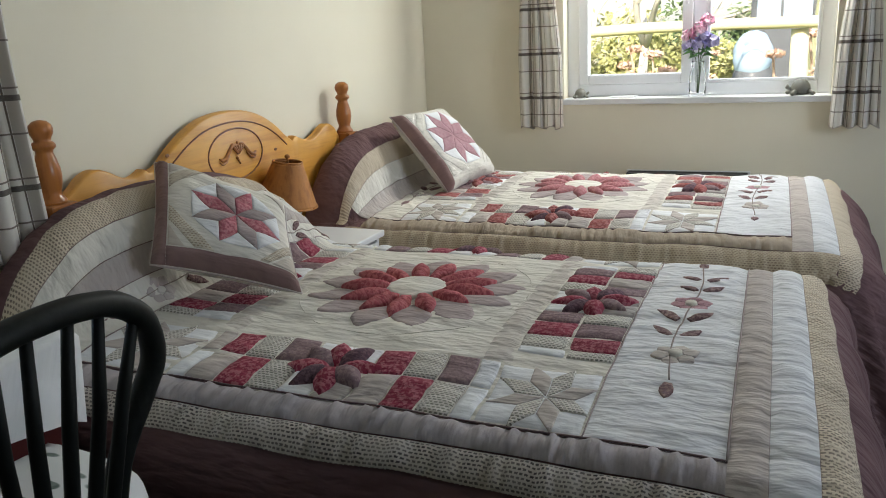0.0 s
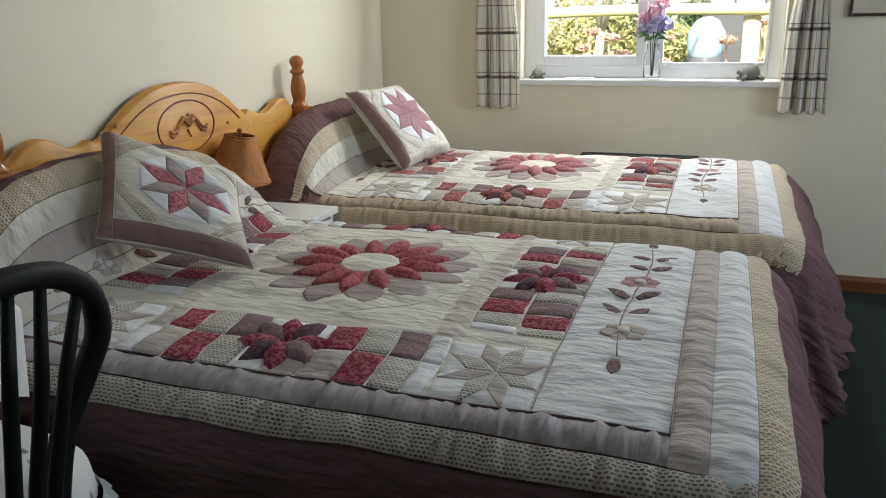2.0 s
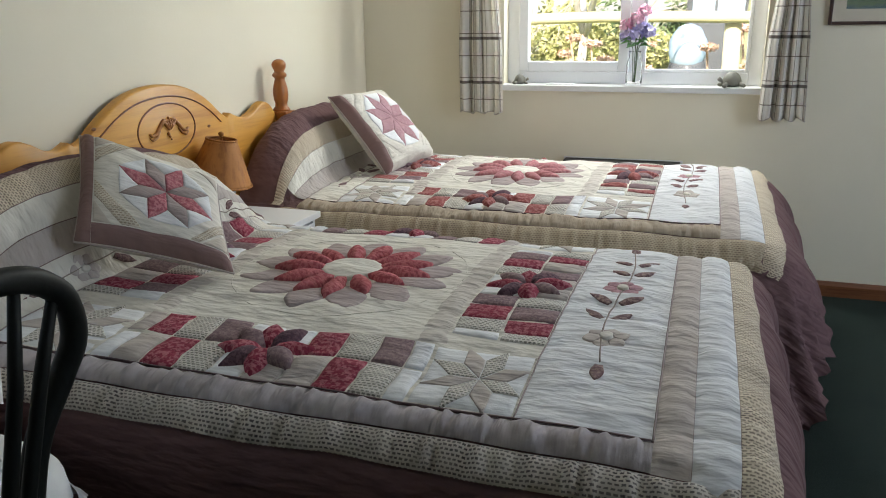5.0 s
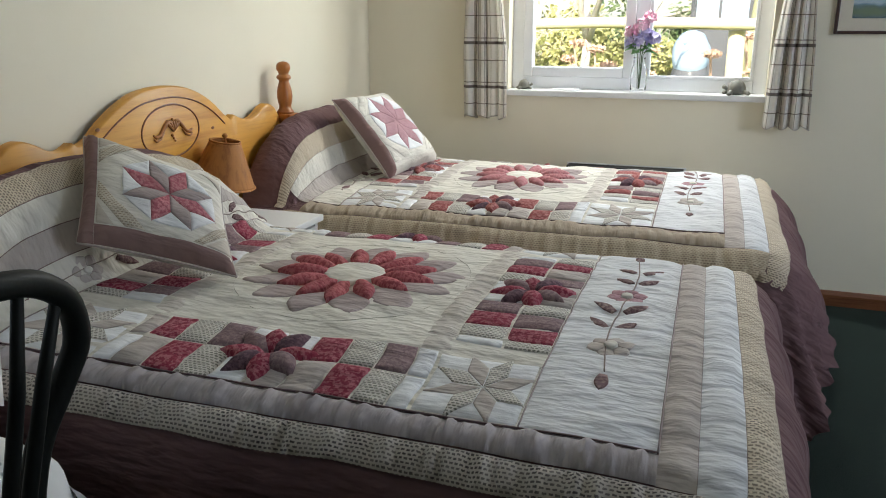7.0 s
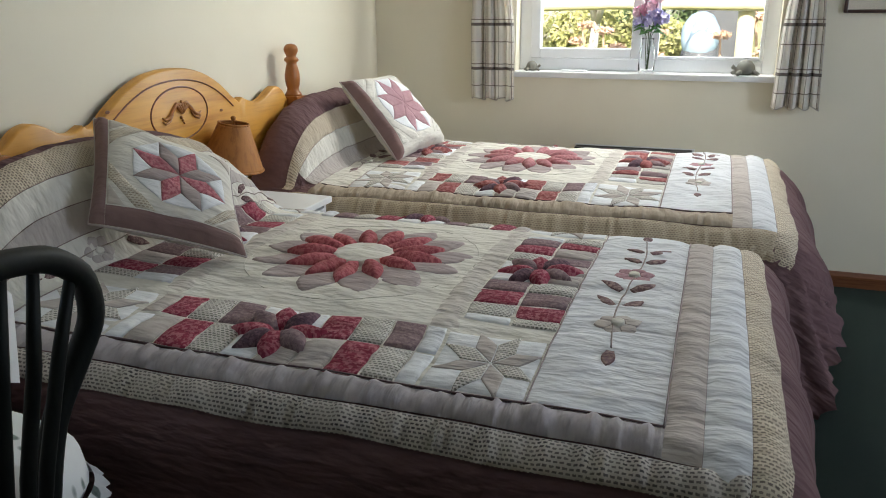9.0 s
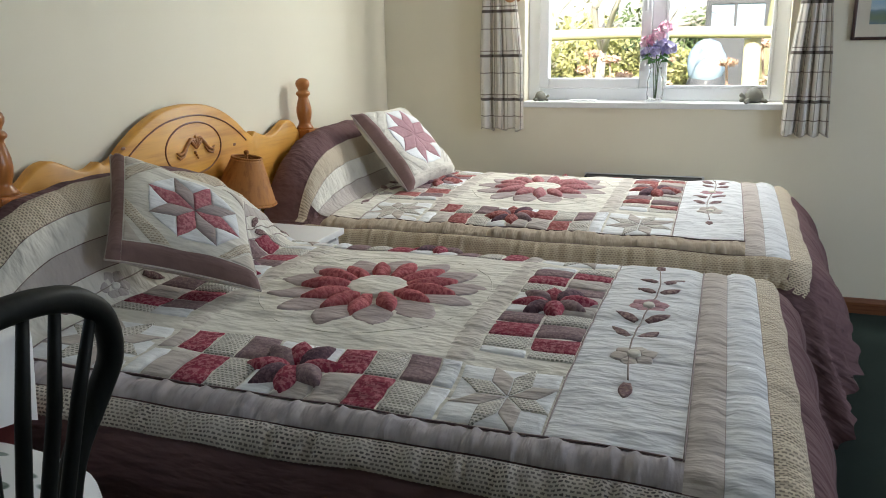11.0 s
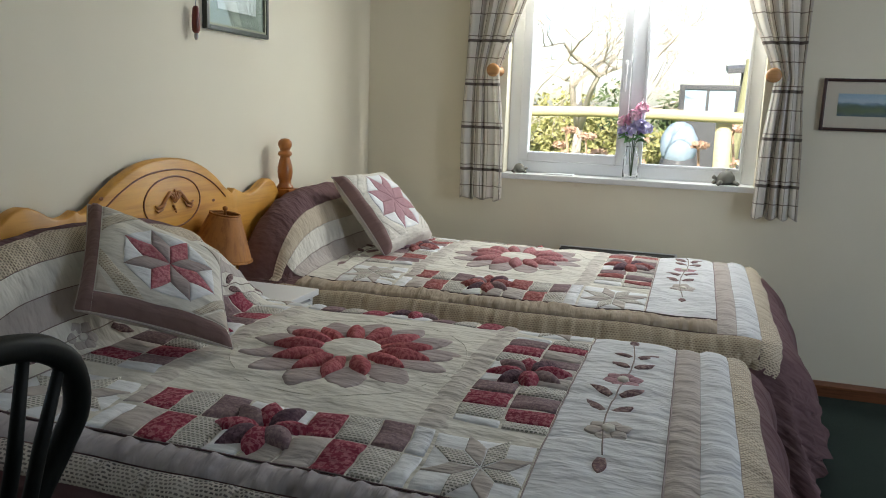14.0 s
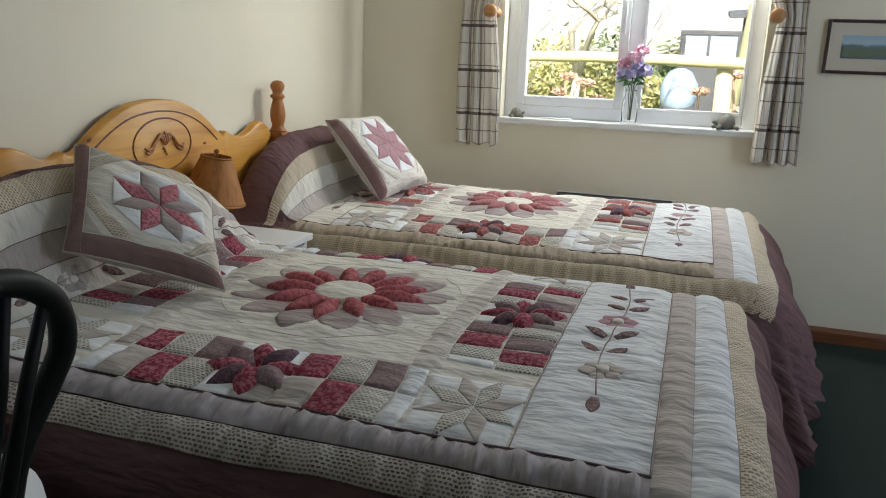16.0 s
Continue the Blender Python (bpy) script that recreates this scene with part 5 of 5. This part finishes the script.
def small_table():
    root = thing("small_table", "small wooden side table under a layered tablecloth", "table")
    x0, x1, y0, y1 = 0.06, 0.515, -3.45, -2.80
    part("top", box(x0, y0, 0.715, x1, y1, 0.735, 0.005), PINE_POST, root)
    for x in (x0 + 0.04, x1 - 0.04):
        for y in (y0 + 0.04, y1 - 0.04):
            part("leg", tube([(x, y, 0.714), (x, y, 0.0)], [0.022, 0.016], 10), PINE_POST, root, "", True)

    def cover(nm, z, drop, mat, label, off, wave, seed):
        c = thing(nm, label, "tablecloth", "layered tablecloths")
        rng = np.random.RandomState(seed)
        ph = rng.uniform(0, 6.28, 2)
        cx, cy_ = (x0 + x1) / 2, (y0 + y1) / 2
        hx, hy = (x1 - x0) / 2 + off, (y1 - y0) / 2 + off
        rows, uv = [], []
        n = 200
        for s, dz in [(0.02, 0), (0.5, 0), (0.9, 0), (1.0, 0.0), (1.012, 0.006)] + [(1.015, 0.02 + t * (drop - 0.02)) for t in np.linspace(0, 1, 10)]:
            row, ur = [], []
            for i in range(n + 1):
                t = 2 * math.pi * i / n
                c_, s_ = math.cos(t), math.sin(t)
                k = 1 / max(abs(c_), abs(s_))
                px, py = c_ * k, s_ * k
                corner = min(abs(px), abs(py))
                f = dz / max(drop, 1e-6)
                out = f * wave * (math.sin(t * 11 + ph[0]) + 0.5 * math.sin(t * 23 + ph[1]))
                low = dz * (1 + 0.35 * corner ** 4)
                row.append((max(cx + hx * px * s + c_ * out, 0.012), cy_ + hy * py * s + s_ * out, z - min(low, z - 0.004)))
                ur.append((cx + hx * px + c_ * dz, cy_ + hy * py + s_ * dz))
            rows.append(row), uv.append(ur)
        clad("cloth", sheet(np.array(rows), "cloth", np.array(uv)), mat, c)

    cover("under_cloth", 0.740, 0.185, RED_CLOTH, "dark red cloth hanging from the small table", 0.012, 0.018, 2)
    cover("white_tablecloth", 0.746, 0.125, LINEN, "white linen topcloth on the small table", 0.030, 0.012, 5)


small_table()


# ---------------------------------------------------------------- garden
def lawn():
    m = material("grass", (0.10, 0.17, 0.03), 0.9)
    n = Nodes(m)
    v = n.coords()
    n.color(n.mix(n.noise(v, 4, 4), n.ramp(n.noise(v, 0.6, 4), [(0.3, (0.12, 0.17, 0.035)), (0.7, (0.22, 0.26, 0.07))]), (0.16, 0.20, 0.05)))
    n.bump(n.noise(v, 40, 4), 0.8, 0.05)
    return m


GRASS = lawn()
me = bpy.data.meshes.new("ground")
b = bmesh.new()
bmesh.ops.create_grid(b, x_segments=60, y_segments=60, size=1)
for v in b.verts:
    x, y = v.co.x, v.co.y
    X, Y = x * abs(x) * 400, y * abs(y) * 400 + 8
    v.co = Vector((X, Y, -0.14 + 0.25 * max(0.0, min(1.0, (Y - 2) / 12)) + 0.06 * noise.noise((X * 0.3, Y * 0.3, 0)) * (Y > 1)))
structure("ground", b, GRASS, "sunlit grass of the garden outside", "ground", True)
BARK = timber("pale_bark", (0.52, 0.47, 0.39), (0.36, 0.32, 0.26), 0.9, "z")
RAIL = timber("sunlit_fence_timber", (0.58, 0.52, 0.31), (0.46, 0.39, 0.21), 0.8, "x")
PROP = timber("weathered_round_timber", (0.24, 0.24, 0.13), (0.16, 0.16, 0.08), 0.85, "z")
BOARD = timber("grey_shed_board", (0.085, 0.09, 0.095), (0.055, 0.06, 0.065), 0.85, "x")
HEDGE = foliage("hedge_leaves", (0.20, 0.21, 0.06), (0.46, 0.43, 0.18))
SHRUB = foliage("dark_shrub_leaves", (0.05, 0.09, 0.03), (0.12, 0.16, 0.06))
DRY = foliage("dry_flower_heads", (0.42, 0.26, 0.18), (0.60, 0.42, 0.30))
BLADE = foliage("grass_blades", (0.10, 0.18, 0.03), (0.26, 0.34, 0.08))
TARP = cloth("pale_blue_cover", (0.36, 0.46, 0.56), 0.5)


def fence():
    root = thing("garden_fence", "round-rail timber garden fence outside the window", "fence")
    part("rail", tube([(x, 4.0 + 0.01 * math.sin(x * 3), 1.225 + 0.012 * math.sin(x * 2.1) + 0.004 * x) for x in np.linspace(-6, 9, 40)], 0.052, 12), RAIL, root, "", True)
    for x in (-4.9, -2.6, -0.25, 1.82, 4.2, 6.6):
        part("post", tube([(x, 4.10, -0.2), (x + 0.01, 4.09, 0.6), (x, 4.10, 1.17)], [0.085, 0.08, 0.075], 12), RAIL, root, "", True)


fence()


def leaves(b, centre, size, count, leaf, rng):
    for _ in range(count):
        d = Vector((rng.gauss(0, 1), rng.gauss(0, 1), rng.gauss(0, 1))).normalized() * rng.uniform(0.55, 1.0)
        o = Vector(centre) + Vector((d.x * size[0], d.y * size[1], d.z * size[2]))
        s = Vector((rng.gauss(0, 1), rng.gauss(0, 1), rng.gauss(0, 1))).normalized()
        w = s.orthogonal().normalized()
        q = leaf * rng.uniform(0.6, 1.3)
        vs = [b.verts.new(o + s * q), b.verts.new(o + w * q * 0.5), b.verts.new(o - s * q), b.verts.new(o - w * q * 0.5)]
        b.faces.new(vs)


def shrub(x, y, z, size, count, mat, seed, label, leaf=0.05):
    rng = random.Random(seed)
    root = thing("shrub", label, "shrub", "garden shrubs")
    b = bmesh.new()
    for k in range(5):
        a = k * 1.26
        tube([(x, y, z), (x + 0.3 * size[0] * math.cos(a), y + 0.3 * size[1] * math.sin(a), z + size[2] * 0.7), (x + 0.6 * size[0] * math.cos(a), y + 0.6 * size[1] * math.sin(a), z + size[2] * 1.3)], [0.03, 0.02, 0.008], 5, b)
    part("branches", b, BARK, root)
    b = bmesh.new()
    for k in range(9):
        c = (x + rng.uniform(-0.6, 0.6) * size[0], y + rng.uniform(-0.5, 0.5) * size[1], z + size[2] * rng.uniform(0.5, 1.4))
        leaves(b, c, [s * rng.uniform(0.35, 0.6) for s in size], count // 9, leaf, rng)
    part("crown", b, mat, root, "", False)


shrub(-1.6, 7.6, 0, (1.0, 0.7, 0.75), 2600, HEDGE, 3, "yellow-green sunlit shrub behind the fence")
shrub(-0.35, 8.2, 0, (0.9, 0.6, 0.70), 2200, HEDGE, 5, "yellow-green sunlit shrub behind the fence")
shrub(0.55, 8.4, 0, (0.7, 0.5, 0.72), 1800, HEDGE, 6, "yellow-green sunlit shrub behind the fence")
shrub(-0.75, 9.4, 0, (0.9, 0.6, 1.05), 1500, HEDGE, 15, "tall yellow-green shrub growing through the garden trees")
shrub(0.35, 9.8, 0, (0.8, 0.6, 0.95), 1300, SHRUB, 16, "green shrub behind the fence")
shrub(-3.4, 8.0, 0, (1.2, 0.8, 0.9), 2200, HEDGE, 9, "yellow-green sunlit shrub behind the fence")
shrub(1.55, 12.0, 0.1, (0.8, 0.6, 0.85), 1600, SHRUB, 12, "dark green shrub at the end of the garden", 0.07)


def tree(x, y, height, seed, label, girth=0.09, spread=1.0):
    rng = random.Random(seed)
    root = thing("bare_tree", label, "tree", "bare garden trees")
    trunk, twigs = bmesh.new(), bmesh.new()

    def grow(p, d, length, r, depth):
        pts, q = [p], p
        for k in range(4):
            d = (d + Vector((rng.gauss(0, 0.16), rng.gauss(0, 0.16), rng.gauss(0.05, 0.10)))).normalized()
            q = q + d * length / 4
            pts.append(q)
        tube([tuple(a) for a in pts], [r, r * 0.9, r * 0.8, r * 0.7, r * 0.6], 7 if depth < 2 else 4, trunk if depth < 2 else twigs)
        if depth >= 6:
            return
        for k in range(3 if depth < 5 else 2):
            a = rng.uniform(0, 6.283)
            s = d.orthogonal().normalized()
            side = Matrix.Rotation(a, 3, d) @ s
            nd = (d * rng.uniform(0.5, 1.0) + side * rng.uniform(0.5, 0.9) * spread).normalized()
            grow(pts[rng.choice((2, 3, 4))] if k else q, nd, length * rng.uniform(0.6, 0.82), max(r * 0.55, 0.0045), depth + 1)

    grow(Vector((x, y, -0.15)), Vector((0, 0, 1)), height, girth, 0)
    part("trunk", trunk, BARK, root, "", True)
    part("twigs", twigs, BARK, root)


tree(0.10, 6.0, 1.2, 21, "bare pale-barked garden tree with fine twigs", 0.085)
tree(2.6, 15.0, 2.6, 22, "bare tree at the end of the garden", 0.16, 0.8)
tree(0.75, 10.5, 2.1, 25, "bare pale-barked tree beyond the shrubs", 0.065, 1.1)
tree(-1.1, 9.0, 1.7, 28, "bare pale-barked tree beyond the shrubs", 0.055, 1.1)
tree(-3.6, 11.0, 1.8, 23, "bare pale-barked tree beyond the shrubs", 0.10)


def shed():
    root = thing("garden_shed", "weathered grey boarded garden shed with a blue window", "shed")
    x0, x1, y0, y1 = 2.12, 4.6, 8.6, 9.6
    part("wall", box(x0 + 0.03, y0 + 0.03, -0.2, x1, y1, 1.95), BOARD, root)
    for k in range(14):
        z = -0.1 + 0.15 * k
        part("board", box(x0, y0, z, x1, y0 + 0.028, z + 0.142, 0.006), BOARD, root)
    b = bmesh.new()
    vs = [b.verts.new(p) for p in ((x0 - 0.2, y0 - 0.25, 1.86), (x1, y0 - 0.25, 1.98), (x1, y1, 2.2), (x0 - 0.2, y1, 1.98), (x0 - 0.2, y0 - 0.25, 1.93), (x1, y0 - 0.25, 2.05), (x1, y1, 2.27), (x0 - 0.2, y1, 2.05))]
    for q in ((0, 1, 2, 3), (4, 5, 6, 7), (0, 1, 5, 4), (1, 2, 6, 5), (2, 3, 7, 6), (3, 0, 4, 7)):
        b.faces.new([vs[i] for i in q])
    bmesh.ops.recalc_face_normals(b, faces=b.faces)
    part("roof", b, BOARD, root)
    b = bmesh.new()
    for q in ((1.30, 8.4, 1.25, 2.12, 8.46, 1.30), (1.30, 8.4, 1.63, 2.12, 8.46, 1.69), (1.30, 8.4, 1.30, 1.36, 8.46, 1.63), (2.06, 8.4, 1.30, 2.12, 8.46, 1.63), (1.66, 8.4, 1.30, 1.70, 8.46, 1.63)):
        box(*q, 0.004, bm=b)
    w = part("window", b, BOARD, root)
    part("pane", box(1.36, 8.42, 1.30, 2.06, 8.43, 1.63), TARP, w, "pale blue pane")
    part("wall", box(1.28, 8.47, -0.2, 2.14, 8.6, 1.70), BOARD, root)
    part("prop", tube([(2.02, 8.1, -0.1), (2.22, 8.3, 2.05)], 0.07, 10), PROP, root, "leaning round timber prop", True)


shed()
root = thing("covered_barrel", "round garden barrel under a pale blue cover", "barrel")
b = bmesh.new()
bmesh.ops.create_uvsphere(b, u_segments=24, v_segments=16, radius=1)
for v in b.verts:
    v.co = Vector((1.36 + v.co.x * 0.245 * (1 + 0.08 * noise.noise(v.co * 2)), 7.4 + v.co.y * 0.28, 0.86 + v.co.z * (0.30 if v.co.z > 0 else 0.36) + 0.02 * noise.noise(v.co * 3)))
part("cover", b, TARP, root, "", True)
part("barrel", lathe([(0.20, -0.1), (0.24, 0.1), (0.25, 0.55), (0.2, 0.75)], 20, (1.36, 7.4, 0)), BOARD, root, "dark barrel", True)

rng = random.Random(31)
for k, (x, y, h) in enumerate(((0.30, 4.7, 1.02), (0.45, 4.9, 0.96), (0.62, 4.6, 0.80), (1.02, 4.8, 0.95), (1.62, 4.5, 0.93), (1.95, 4.4, 1.10), (0.15, 5.0, 0.85), (0.85, 5.1, 1.0))):
    root = thing("dry_flower", "tall dried flower head on a pale stalk", "plant", "dried garden flowers")
    part("stalk", tube([(x, y, -0.12), (x + 0.03, y, h * 0.5), (x + rng.uniform(-0.05, 0.05), y, h)], 0.012, 6), DRY, root)
    b = bmesh.new()
    leaves(b, (x, y, h + 0.02), (0.10, 0.08, 0.035), 90, 0.028, rng)
    for j in range(6):
        a = rng.uniform(0, 6.28)
        leaves(b, (x + 0.05 * math.cos(a), y, h * rng.uniform(0.4, 0.8)), (0.05, 0.05, 0.05), 8, 0.05, rng)
    part("flower_head", b, DRY, root)

rng = random.Random(77)
vts, fcs = [], []
for k in range(9000):
    x, y = rng.uniform(-3, 5), rng.uniform(4.6, 11.5)
    h, a = rng.uniform(0.12, 0.45), rng.uniform(0, 6.28)
    z = -0.14 + 0.25 * max(0.0, min(1.0, (y - 2) / 12)) - 0.02
    i = len(vts)
    vts += [(x - 0.012 * math.cos(a), y - 0.012 * math.sin(a), z), (x + 0.012 * math.cos(a), y + 0.012 * math.sin(a), z), (x + rng.uniform(-0.1, 0.1), y + rng.uniform(-0.1, 0.1), z + h)]
    fcs.append((i, i + 1, i + 2))
ob = tagged(clad("grass_tufts", raw_mesh("grass_tufts", vts, fcs), BLADE), "long sunlit grass growing behind the fence", "grass", kind="stuff")
